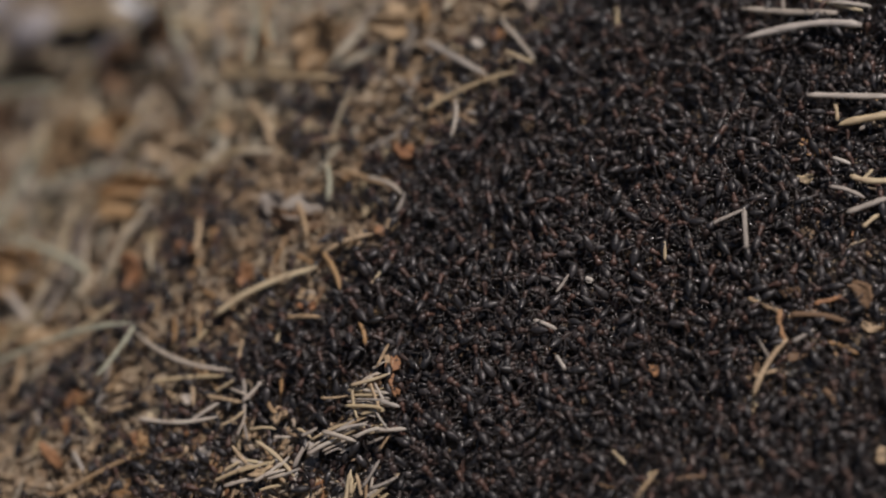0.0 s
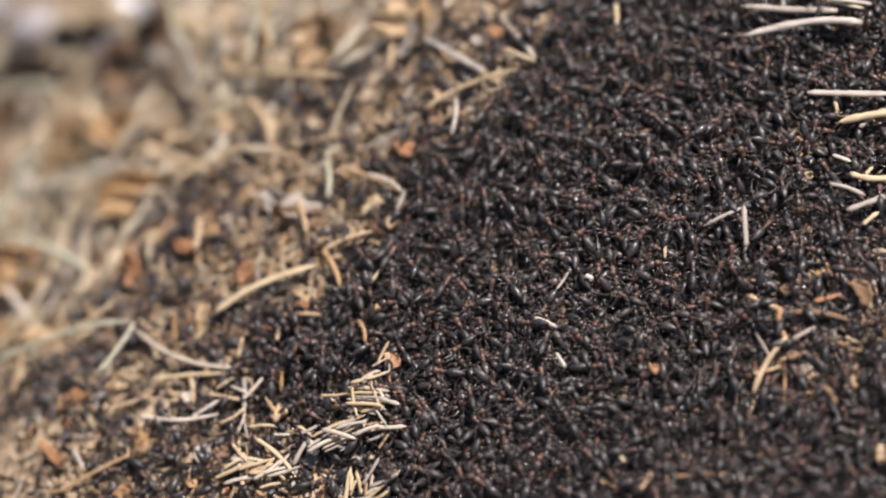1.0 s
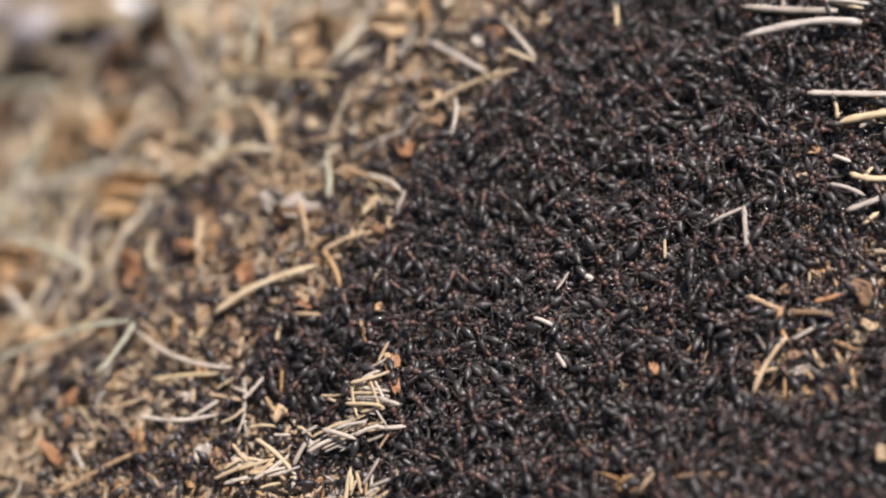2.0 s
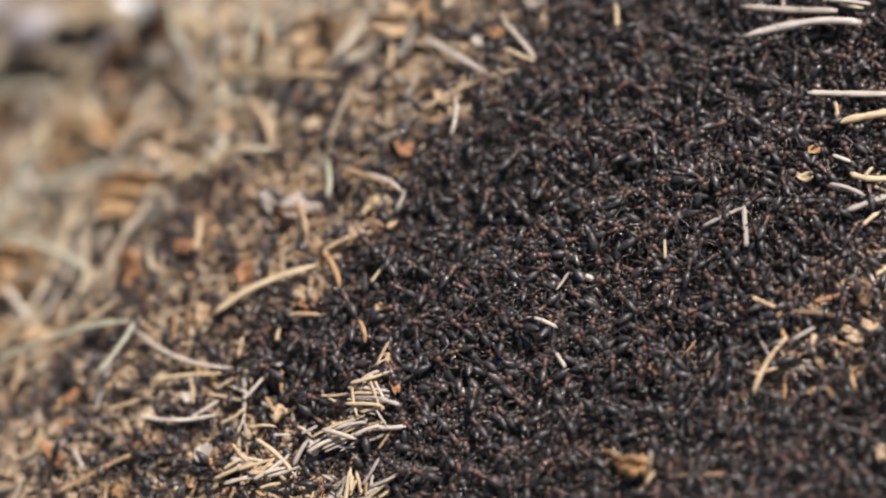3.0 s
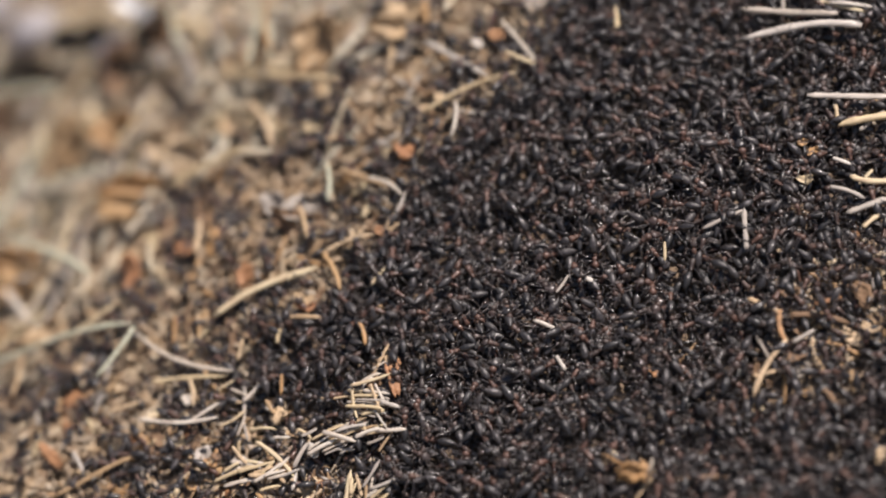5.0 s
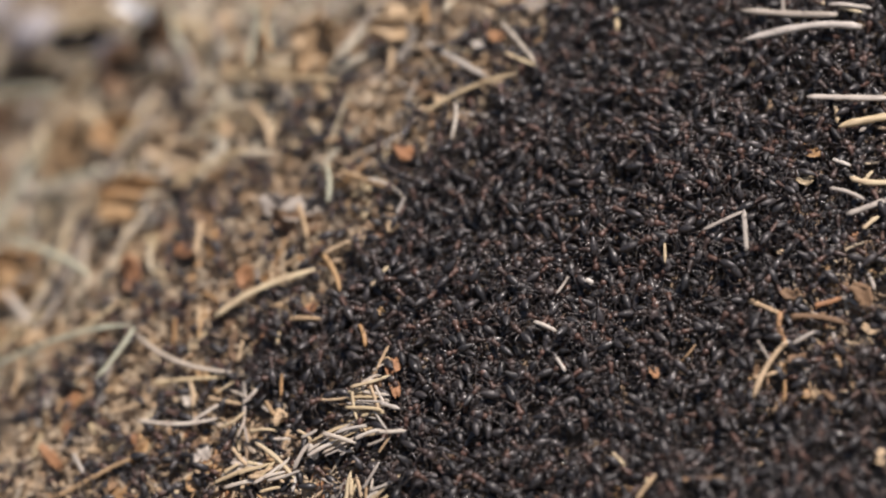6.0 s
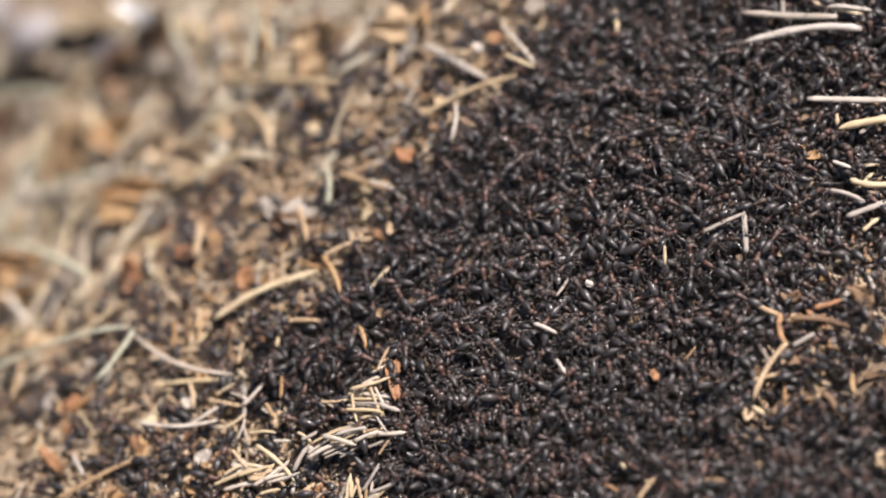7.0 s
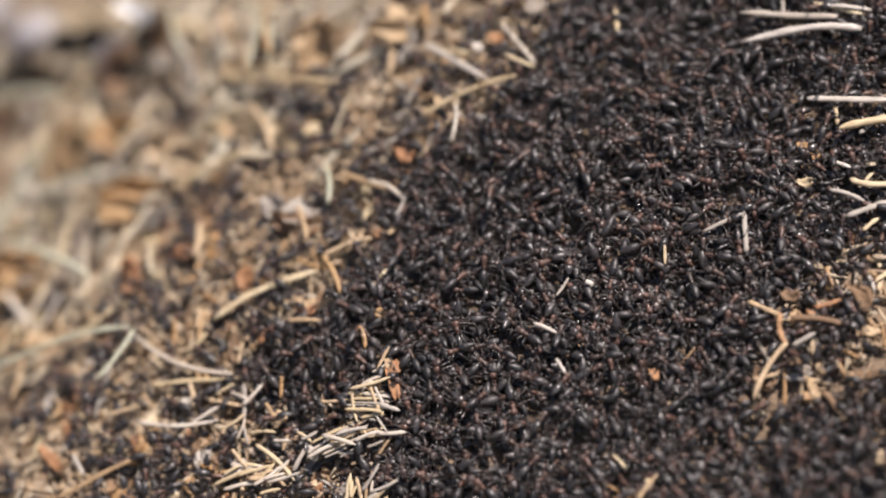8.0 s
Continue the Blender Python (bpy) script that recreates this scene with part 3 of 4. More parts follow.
needle(0.0159, 0.0353, 0.0249, 0.0206, 1.3, 0, 7.3, CREAM)
needle(0.0164, 0.0254, 0.0246, 0.0200, 1.2, 0, 7.3, STRAW)
needle(-0.0050, 0.0389, 0.0118, 0.0198, 1.9, 0, 6.8, GREY)
needle(0.0462, 0.0316, 0.0464, 0.0246, 1.4, 0, 6.8, STRAW)
needle(-0.0148, 0.0493, -0.0149, 0.0344, 1.8, 0.05, 5.8, TAN)
needle(-0.0189, -0.0244, -0.0131, -0.0209, 1.1, 0.05, 7.3, STRAW)
needle(-0.0245, -0.0507, -0.0144, -0.0551, 0.9, 0, 8.8, CREAM)
needle(-0.0237, -0.0500, -0.0161, -0.0528, 0.79, 0, 9.3, STRAW)
needle(-0.0230, -0.0530, -0.0166, -0.0563, 0.79, 0, 8.8, TAN)
needle(-0.0175, -0.0494, -0.0147, -0.0552, 0.79, 0, 9.3, CREAM)
needle(-0.0341, -0.0561, -0.0206, -0.0555, 0.8, 0.04, 7.8, STRAW)
needle(-0.0285, -0.0593, -0.0189, -0.0593, 0.69, 0, 7.8, GREY)
needle(-0.0267, -0.0560, -0.0194, -0.0559, 0.69, 0, 8.3, TAN)
needle(-0.0263, -0.0616, -0.0205, -0.0604, 0.5, 0, 7.8, GREY)
needle(-0.0206, -0.0589, -0.0125, -0.0602, 0.8, 0, 7.8, STRAW)
needle(-0.0323, -0.0580, -0.0235, -0.0583, 0.69, 0, 7.3, CREAM)
needle(-0.0207, -0.0494, -0.0176, -0.0476, 0.89, 0.1, 8.8, CREAM)
needle(-0.0250, -0.0529, -0.0192, -0.0530, 0.69, 0, 8.3, CREAM)
needle(-0.0163, -0.0634, -0.0129, -0.0605, 0.8, 0, 7.3, TAN)
needle(-0.0483, -0.0523, -0.0377, -0.0638, 1.3, 0.04, 7.8, STRAW)
needle(-0.0498, -0.0606, -0.0406, -0.0626, 1.4, 0, 7.8, TAN)
needle(-0.0572, -0.0573, -0.0514, -0.0570, 1.3, 0, 6.8, CREAM)
needle(-0.0436, -0.0531, -0.0390, -0.0542, 0.79, 0, 7.8, CREAM)
needle(-0.0504, -0.0482, -0.0428, -0.0511, 0.79, 0.05, 7.3, STRAW)
needle(-0.0253, -0.0740, -0.0231, -0.0655, 1.4, 0, 7.3, STRAW)
needle(-0.0205, -0.0717, -0.0219, -0.0665, 1.1, 0, 7.3, TAN)
needle(-0.0191, -0.0733, -0.0108, -0.0692, 1.1, 0, 7.3, STRAW)
needle(-0.0183, -0.0730, -0.0177, -0.0681, 0.8, 0, 7.3, CREAM)
needle(-0.0219, -0.0332, -0.0201, -0.0390, 1.3, 0.1, 7.3, OCHRE)
needle(-0.0420, -0.0370, -0.0422, -0.0424, 1.1, 0, 7.3, OCHRE)
needle(-0.0436, -0.0299, -0.0422, -0.0255, 1.2, 0.05, 6.8, STRAW)
needle(-0.0529, -0.0256, -0.0542, -0.0303, 1.3, 0, 6.8, TAN)
needle(-0.0422, -0.0245, -0.0316, -0.0278, 1.3, 0, 6.8, TAN)
needle(-0.1027, -0.0500, -0.0800, -0.0463, 1.6, 0, 6.3, TAN)
needle(-0.0984, -0.0404, -0.0946, -0.0474, 1.4, 0, 6.8, GREY)
needle(-0.0896, -0.0319, -0.0803, -0.0323, 1.2, 0, 6.3, TAN)
needle(-0.0721, -0.0127, -0.0725, -0.0197, 1.4, 0, 6.3, OCHRE)
needle(-0.0213, -0.0480, -0.0158, -0.0475, 1.1, 0.1, 8.8, CREAM)
needle(-0.0206, -0.0499, -0.0135, -0.0533, 0.9, 0, 9.3, CREAM)
needle(-0.0185, -0.0496, -0.0157, -0.0573, 0.9, 0, 9.8, TAN)
needle(-0.0209, -0.0554, -0.0147, -0.0569, 0.9, 0.05, 9.3, STRAW)
needle(-0.0299, -0.0570, -0.0215, -0.0549, 0.8, 0, 8.3, GREY)
needle(-0.0264, -0.0574, -0.0166, -0.0585, 0.8, 0, 8.3, TAN)
needle(-0.0328, -0.0577, -0.0260, -0.0585, 0.8, 0, 7.8, GREY)
needle(-0.0308, -0.0600, -0.0211, -0.0589, 0.8, 0, 8.3, CREAM)
needle(-0.0302, -0.0605, -0.0243, -0.0600, 0.7, 0, 7.8, GREY)
needle(-0.0267, -0.0604, -0.0223, -0.0618, 0.59, 0, 7.8, CREAM)
needle(-0.0238, -0.0541, -0.0192, -0.0526, 0.69, 0, 8.8, GREY)
needle(-0.0168, -0.0452, -0.0137, -0.0402, 0.89, 0.06, 7.8, TAN)
needle(-0.0182, -0.0450, -0.0145, -0.0441, 0.6, 0, 7.8, CREAM)
needle(-0.0203, -0.0573, -0.0193, -0.0597, 0.8, 0, 8.3, STRAW)
needle(-0.0238, -0.0522, -0.0154, -0.0559, 0.79, 0, 9.3, CREAM)
needle(-0.0225, -0.0516, -0.0135, -0.0552, 0.69, 0, 9.8, GREY)
needle(-0.0285, -0.0591, -0.0206, -0.0578, 0.69, 0, 8.8, STRAW)
needle(-0.0256, -0.0578, -0.0189, -0.0574, 0.69, 0, 8.8, CREAM)
needle(-0.0221, -0.0540, -0.0166, -0.0572, 0.69, 0, 8.8, GREY)
needle(-0.0381, -0.0612, -0.0343, -0.0559, 1.4, 0.06, 7.3, GREY)
needle(-0.0591, -0.0588, -0.0482, -0.0582, 1.4, 0.03, 7.3, STRAW)
needle(-0.0546, -0.0517, -0.0504, -0.0576, 1.1, 0, 7.8, TAN)
needle(-0.0548, -0.0549, -0.0449, -0.0590, 1.4, 0, 7.3, CREAM)
needle(-0.0376, -0.0526, -0.0335, -0.0557, 0.8, 0.05, 7.8, STRAW)
needle(-0.0462, -0.0422, -0.0435, -0.0468, 1.3, 0, 7.3, TAN)
needle(-0.0524, -0.0358, -0.0518, -0.0450, 1.3, 0.03, 6.8, GREY)
needle(-0.0565, -0.0602, -0.0468, -0.0612, 1.3, 0, 6.8, CREAM)
needle(-0.0527, -0.0588, -0.0440, -0.0588, 1.1, 0, 7.8, STRAW)
needle(-0.1277, 0.0450, -0.0978, 0.0067, 2.2, 0.03, 14, SAGE)
needle(-0.0958, 0.0582, -0.0843, 0.0713, 1.9, 0.03, 14, STRAW)
needle(-0.0633, 0.0603, -0.0277, 0.0324, 2.3, 0.02, 13, STRAW)
needle(-0.1241, 0.1304, -0.0955, 0.1122, 2.6, 0.08, 18, STRAW)
needle(-0.0809, 0.0937, -0.0716, 0.0605, 2.2, 0.03, 16, GREY)
needle(-0.1461, 0.1242, -0.1173, 0.0969, 2.4, 0.03, 16, SAGE)
needle(-0.1153, 0.0940, -0.1291, 0.0858, 2, 0, 14, GREY)
needle(-0.0754, 0.0764, -0.0833, 0.1068, 1.9, 0.06, 18, SAGE)
needle(-0.0550, 0.0533, -0.0512, 0.0736, 1.6, 0.05, 18, SAGE)
needle(-0.0482, 0.0498, -0.0512, 0.0758, 1.6, 0.05, 20, OCHRE)
needle(-0.1161, 0.0572, -0.0901, 0.0464, 1.7, 0.03, 13, GREY)
needle(-0.0673, 0.0114, -0.0673, 0.0005, 2.2, 0.05, 9, TAN)
needle(-0.1295, 0.0345, -0.1151, 0.0073, 2.3, 0, 9, CREAM)
needle(-0.0902, -0.0034, -0.1033, -0.0057, 1.8, 0, 9, STRAW)
needle(-0.0045, 0.0424, -0.0053, 0.0516, 2.2, 0, 9, OCHRE)
needle(-0.0552, 0.0493, -0.0474, 0.0263, 2, 0.06, 9, TAN)
needle(-0.0772, 0.0307, -0.0540, 0.0298, 2.2, 0.05, 9, STRAW)
needle(-0.1184, -0.0164, -0.1144, 0.0023, 2.1, 0.04, 9, TAN)
needle(-0.0457, -0.0622, -0.0401, -0.0617, 0.9, 0.0092, 8.3, CREAM)
needle(-0.0413, -0.0631, -0.0363, -0.0625, 0.8, 0.013, 8.3, GREY)
needle(-0.0565, -0.0577, -0.0523, -0.0566, 1.1, 0.039, 8.2, STRAW)
needle(-0.0442, -0.0618, -0.0392, -0.0583, 0.97, -0.0007, 7.5, CREAM)
needle(-0.0486, -0.0603, -0.0433, -0.0598, 1.1, -0.025, 7.6, TAN)
needle(-0.0512, -0.0572, -0.0463, -0.0597, 0.7, 0.052, 7.5, GREY)
needle(-0.0479, -0.0619, -0.0430, -0.0584, 1.1, -0.016, 7.5, STRAW)
needle(-0.0523, -0.0558, -0.0473, -0.0581, 1.1, 0.016, 7.6, STRAW)
needle(-0.0467, -0.0615, -0.0419, -0.0608, 0.79, -0.041, 7.7, STRAW)
needle(-0.0468, -0.0651, -0.0412, -0.0651, 0.9, 0.038, 8.1, STRAW)
needle(-0.0483, -0.0628, -0.0414, -0.0597, 1.2, -0.03, 8, CREAM)
needle(-0.0450, -0.0624, -0.0389, -0.0627, 1.2, 0.022, 7.7, CREAM)
needle(-0.0188, -0.0739, -0.0136, -0.0733, 0.98, -0.097, 7.8, STRAW)
needle(-0.0198, -0.0724, -0.0162, -0.0714, 0.98, 0.0062, 7.5, CREAM)
needle(-0.0230, -0.0733, -0.0175, -0.0742, 0.8, 0.013, 8.4, GREY)
needle(-0.0194, -0.0728, -0.0193, -0.0683, 0.9, 0.0044, 7.6, TAN)
needle(-0.0233, -0.0716, -0.0218, -0.0685, 0.8, 0.022, 7.6, STRAW)
needle(-0.0204, -0.0703, -0.0160, -0.0658, 0.9, -0.037, 8.3, GREY)
needle(-0.0231, -0.0711, -0.0230, -0.0674, 1.2, 0.021, 8, STRAW)
needle(-0.0182, -0.0711, -0.0112, -0.0704, 0.98, -0.043, 8.1, GREY)
needle(-0.0597, -0.0367, -0.0546, -0.0355, 0.88, 0.0013, 8, STRAW)
needle(-0.0506, -0.0512, -0.0517, -0.0466, 0.7, -0.0087, 7.6, GREY)
needle(-0.0557, -0.0372, -0.0499, -0.0414, 0.78, 0.034, 7.6, CREAM)
needle(-0.0579, -0.0467, -0.0514, -0.0441, 0.96, -0.06, 8.3, STRAW)
needle(-0.0522, -0.0418, -0.0468, -0.0376, 1.2, -0.02, 7.8, CREAM)
needle(-0.0532, -0.0497, -0.0515, -0.0446, 0.79, -0.031, 7.8, CREAM)
needle(-0.0246, -0.0542, -0.0191, -0.0554, 0.79, 0.034, 7.6, STRAW)
needle(-0.0218, -0.0492, -0.0145, -0.0550, 0.98, 0.0071, 8.2, STRAW)
needle(-0.0248, -0.0485, -0.0171, -0.0541, 0.9, -0.011, 7.6, STRAW)
needle(-0.0241, -0.0493, -0.0197, -0.0498, 0.6, -0.01, 8.1, STRAW)
needle(-0.0238, -0.0514, -0.0175, -0.0558, 0.6, -0.027, 7.7, CREAM)
needle(-0.0210, -0.0503, -0.0149, -0.0503, 0.69, -0.006, 7.7, STRAW)
needle(-0.0315, -0.0475, -0.0243, -0.0491, 0.69, -0.037, 8.3, TAN)
needle(-0.0332, -0.0556, -0.0258, -0.0546, 0.8, -0.0014, 7.8, STRAW)
needle(-0.0315, -0.0582, -0.0251, -0.0573, 0.59, 0.0093, 8.2, STRAW)
needle(-0.0193, -0.0612, -0.0147, -0.0609, 0.9, -0.043, 7.5, GREY)
needle(-0.0289, -0.0576, -0.0228, -0.0563, 0.6, 0.022, 7.4, CREAM)
needle(-0.0346, -0.0584, -0.0274, -0.0561, 0.8, 0.033, 8, CREAM)
needle(-0.0363, -0.0546, -0.0321, -0.0537, 1.1, -0.037, 8, GREY)
needle(-0.0202, -0.0580, -0.0147, -0.0585, 0.9, -0.037, 7.7, STRAW)
chip(-0.0329, -0.0575, 69, 3.1, 3.2, 7.3, PALE)
chip(-0.0128, -0.0484, 99, 8.9, 2.7, 7.3, RUST)
chip(-0.0172, -0.0473, 2, 3.6, 3.5, 7.3, BARK)
# chips at the lower right use BARK too, that side's shade in their colour
chip(0.1046, -0.0478, -68, 7.4, 5.8, 5.3, BARK)
chip(0.0868, -0.0456, -17, 4.8, 3.4, 5.8, BARK)
chip(0.1056, -0.0552, -10, 4.6, 2.7, 5.3, TAN)
chip(0.1065, -0.0815, 26, 4.6, 4.3, 5.8, TAN)
chip(-0.0122, -0.0448, 81, 4.7, 3.1, 6.8, RUST)
chip(-0.0163, -0.0302, 3, 2.5, 2.4, 6.8, OCHRE)
chip(-0.0415, -0.0465, 10, 4.9, 4.7, 5.8, TAN)
chip(0.0529, -0.0573, -71, 3.9, 2.6, 6.8, RUST)
chip(-0.1043, -0.0387, -59, 10, 3.3, 5.8, RUST)
chip(-0.0104, 0.0104, -47, 7.3, 4.4, 5.8, RUST)
chip(-0.0678, -0.0345, 60, 3.4, 3.3, 5.8, PALE)
chip(-0.0137, -0.0092, -27, 3.4, 2.9, 6.3, TAN)
chip(-0.0516, -0.0543, -5, 4.4, 3.9, 5.8, PALE)
chip(0.0376, -0.0337, -15, 1.9, 1.9, 6.8, PALE)
chip(-0.0323, -0.0584, 16, 3.4, 3.2, 6.8, PALE)
chip(0.0874, -0.0591, 22, 4.8, 2.7, 5.3, BARK)
chip(0.0778, -0.0603, 66, 3.3, 2, 5.8, BARK)
chip(0.0147, 0.0330, -41, 5.2, 3.7, 5.8, RUST)
chip(0.0094, 0.0324, -44, 4.2, 3, 5.8, PALE)
chip(0.0921, -0.0106, -16, 2.8, 2.4, 5.8, OCHRE)
chip(0.0948, -0.0132, 17, 3.5, 2.8, 5.8, OCHRE)
chip(0.0862, -0.0354, 7, 4.1, 1.7, 5.8, TAN)
chip(0.0505, -0.0807, 68, 2.9, 1.7, 6.8, STRAW)
chip(-0.0246, -0.0096, -6, 5.8, 2.9, 5.3, TAN)
chip(-0.0362, -0.0228, -12, 5.5, 3.2, 5.8, RUST)
chip(-0.0137, -0.0434, 99, 4.1, 2.4, 6.8, TAN)
chip(0.0921, -0.0200, -2, 4.1, 2.4, 5.8, STRAW)
chip(-0.0852, 0.0084, 83, 11, 6.5, 5.3, RUST)
chip(-0.0704, 0.0073, -18, 6.6, 4.1, 5.3, RUST)


def strewn(dice):
    """More scales, needles and leaf scraps that can be told apart, near the edge of the swarm and down the fall beyond it."""
    count = 0
    while count < 150:
        x, y = dice.uniform(-0.125, 0.005), dice.uniform(-0.09, 0.05)
        c = crowding(x, y)
        if within(FLANK, x, y) and 0.08 < c < 1 and not within(CROWD_EDGE, x, y) and dice.random() < c + 0.3:
            chip(x, y, dice.uniform(0, 360), dice.uniform(4, 9), dice.uniform(2.2, 4.5), dice.uniform(2.6, 4.2), dice.choice((TAN, TAN, STRAW, OCHRE, RUST, BARK, BARK, GREY)))
            count += 1
    while count < 260:
        x, y, a, d = dice.uniform(-0.125, 0.01), dice.uniform(-0.09, 0.06), dice.uniform(0, 6.28), dice.uniform(0.0025, 0.006)
        c = crowding(x, y)
        if within(FLANK, x, y) and 0.05 < c < 1 and not within(CROWD_EDGE, x, y):
            needle(x - d * math.cos(a), y - d * math.sin(a), x + d * math.cos(a), y + d * math.sin(a), dice.uniform(0.8, 1.5), dice.gauss(0, 0.04), dice.uniform(3.2, 4.6), dice.choice((TAN, TAN, STRAW, PALE, OCHRE, GREY, BARK)))
            count += 1
    while count < 330:
        x, y = dice.uniform(-0.17, 0.05), dice.uniform(0.0, 0.21)
        if within(FLANK, x, y) and crowding(x, y) < 0.2 and not (x < -0.07 and y > 0.12):
            size = dice.uniform(7, 15)
            leaf(x, y, dice.uniform(0, 360), size, size * dice.uniform(0.35, 0.8), dice.choice((TAN, TAN, STRAW, STRAW, TAN, GREY, BARK)), 0.004, 25, dice.uniform(0.2, 1.0))
            count += 1
    while count < 362:
        x, y, a, d = dice.uniform(-0.17, 0.0), dice.uniform(0.0, 0.21), dice.gauss(0.9, 0.7), dice.uniform(0.010, 0.024)
        if within(FLANK, x, y) and over_crest(x, y) > 0.03 and not (x < -0.07 and y > 0.11):
            needle(x - d * math.cos(a), y - d * math.sin(a), x + d * math.cos(a), y + d * math.sin(a), dice.uniform(1.3, 2.2), dice.gauss(0, 0.08), dice.uniform(5, 11), dice.choice((STRAW, STRAW, PALE, GREY, SAGE)))
            count += 1


strewn(random.Random(5))


def bared_patch(dice):
    """Scales and needles on the patch that the ants clear."""
    for cx, cy, rx, ry, _ in BARE[:3]:
        for _ in range(round(rx * ry * 170000)):
            a, r = dice.uniform(0, 6.28), math.sqrt(dice.random())
            x, y, d, turn = cx + r * rx * math.cos(a), cy + r * ry * math.sin(a), dice.uniform(0.002, 0.005), dice.uniform(0, 6.28)
            if dice.random() < 0.55:
                chip(x, y, dice.uniform(0, 360), dice.uniform(3, 7), dice.uniform(1.6, 3.2), dice.uniform(1.6, 3.6), dice.choice((TAN, TAN, OCHRE, RUST, BARK, BARK, GREY)))
            else:
                needle(x - d * math.cos(turn), y - d * math.sin(turn), x + d * math.cos(turn), y + d * math.sin(turn), dice.uniform(0.8, 1.5), dice.gauss(0, 0.05), dice.uniform(2.0, 4.2), dice.choice((TAN, STRAW, OCHRE, BARK, BARK, GREY)))


bared_patch(random.Random(8))


# ---- ants ----
MM = 0.001


def gaster_rows():
    rows = []
    for i in range(15):
        s = i / 14
        w = 1.16 * math.sin(math.pi * min(1, s * 0.97 + 0.02)) ** 0.60 * (1 - 0.42 * s)
        w *= 1 - (0.07 if i in (4, 7, 10, 12) else 0)
        rows.append(((-1.05 - 3.9 * s) * MM, (1.85 - 0.40 * s) * MM, max(w, 0.06) * MM, max(w * 0.92, 0.05) * MM))
    return rows


def thorax_rows():
    raw = ((1.75, 1.95, 0.25, 0.25), (1.60, 1.95, 0.46, 0.45), (1.25, 2.00, 0.62, 0.60), (0.85, 2.00, 0.58, 0.58), (0.50, 1.90, 0.40, 0.46), (0.25, 1.82, 0.36, 0.42),
           (-0.05, 1.80, 0.44, 0.50), (-0.40, 1.68, 0.42, 0.46), (-0.62, 1.50, 0.25, 0.26), (-0.72, 1.48, 0.17, 0.18), (-0.82, 1.62, 0.30, 0.45), (-0.92, 1.62, 0.28, 0.42), (-1.00, 1.50, 0.16, 0.18), (-1.12, 1.55, 0.14, 0.14))
    return [(x * MM, z * MM, w * 1.22 * MM, h * 1.18 * MM) for x, z, w, h in raw]


def head_rows():
    raw = ((1.72, 1.85, 0.22, 0.22), (1.82, 1.82, 0.66, 0.42), (2.05, 1.75, 0.84, 0.52), (2.35, 1.66, 0.86, 0.55), (2.70, 1.52, 0.76, 0.48), (2.98, 1.38, 0.60, 0.36), (3.12, 1.30, 0.46, 0.24), (3.36, 1.20, 0.30, 0.14), (3.50, 1.15, 0.08, 0.06))
    return [(x * MM, z * MM, w * 1.12 * MM, h * 1.15 * MM) for x, z, w, h in raw]


def leg_points(which, side, sway=0.0):
    """Hip, knee and foot of one leg, from the hip, in metres."""
    hip = {"front": (1.15, 0.40, 1.55), "middle": (0.35, 0.36, 1.45), "hind": (-0.25, 0.38, 1.40)}[which]
    knee = {"front": (0.85, 1.15, 0.75), "middle": (0.15, 1.45, 0.95), "hind": (-1.15, 1.35, 1.10)}[which]
    ankle = {"front": (1.45, 1.75, -1.05), "middle": (0.10, 2.35, -0.90), "hind": (-2.05, 2.15, -0.85)}[which]
    toe = {"front": (1.95, 2.10, -1.52), "middle": (0.25, 3.00, -1.42), "hind": (-2.95, 2.55, -1.36)}[which]
    out = []
    for x, y, z in ((0, 0, 0), knee, ankle, toe):
        c, s = math.cos(sway), math.sin(sway)
        out.append(Vector(((x * c - y * s), (x * s + y * c) * side, z)) * MM)
    return Vector((hip[0], hip[1] * side, hip[2])) * MM, out


def leg_tube(bm, points, sides, origin=Vector(), mat=0):
    hip, knee, ankle, toe = [p + origin for p in points]
    if sides < 4:
        tube(bm, [hip, hip.lerp(knee, 0.4), knee, knee.lerp(ankle, 0.3), ankle, toe], [0.18 * MM, 0.21 * MM, 0.14 * MM, 0.15 * MM, 0.10 * MM, 0.06 * MM], sides, mat)
        return
    tube(bm, [hip, hip.lerp(knee, 0.25), hip.lerp(knee, 0.7), knee, knee.lerp(ankle, 0.25), ankle, ankle.lerp(toe, 0.5) - Vector((0, 0, 0.1 * MM)), toe],
         [0.18 * MM, 0.22 * MM, 0.18 * MM, 0.14 * MM, 0.15 * MM, 0.11 * MM, 0.08 * MM, 0.06 * MM], sides, mat)


def antenna_points(side):
    at = Vector((2.85, 0.34 * side, 1.72)) * MM
    return at, [Vector((0, 0, 0)), Vector((0.35, 0.55 * side, 0.30)) * MM, Vector((0.75, 1.10 * side, 0.50)) * MM, Vector((1.35, 1.20 * side, 0.20)) * MM, Vector((2.20, 1.10 * side, -0.45)) * MM]


ANTENNA_RADII = [0.09 * MM, 0.07 * MM, 0.08 * MM, 0.09 * MM, 0.06 * MM]


def body_mesh(name, rows, sides, mat):
    bm = bmesh.new()
    loft(bm, rows, sides)
    return finish(name, bm, mat)


def eyes(bm, mat=0):
    for side in (-1, 1):
        m = Matrix.Translation(Vector((2.25, 0.86 * side, 1.90)) * MM) @ Matrix.Diagonal((1.2, 0.7, 1.0, 1))
        bmesh.ops.create_icosphere(bm, subdivisions=1, radius=0.2 * MM, matrix=m)


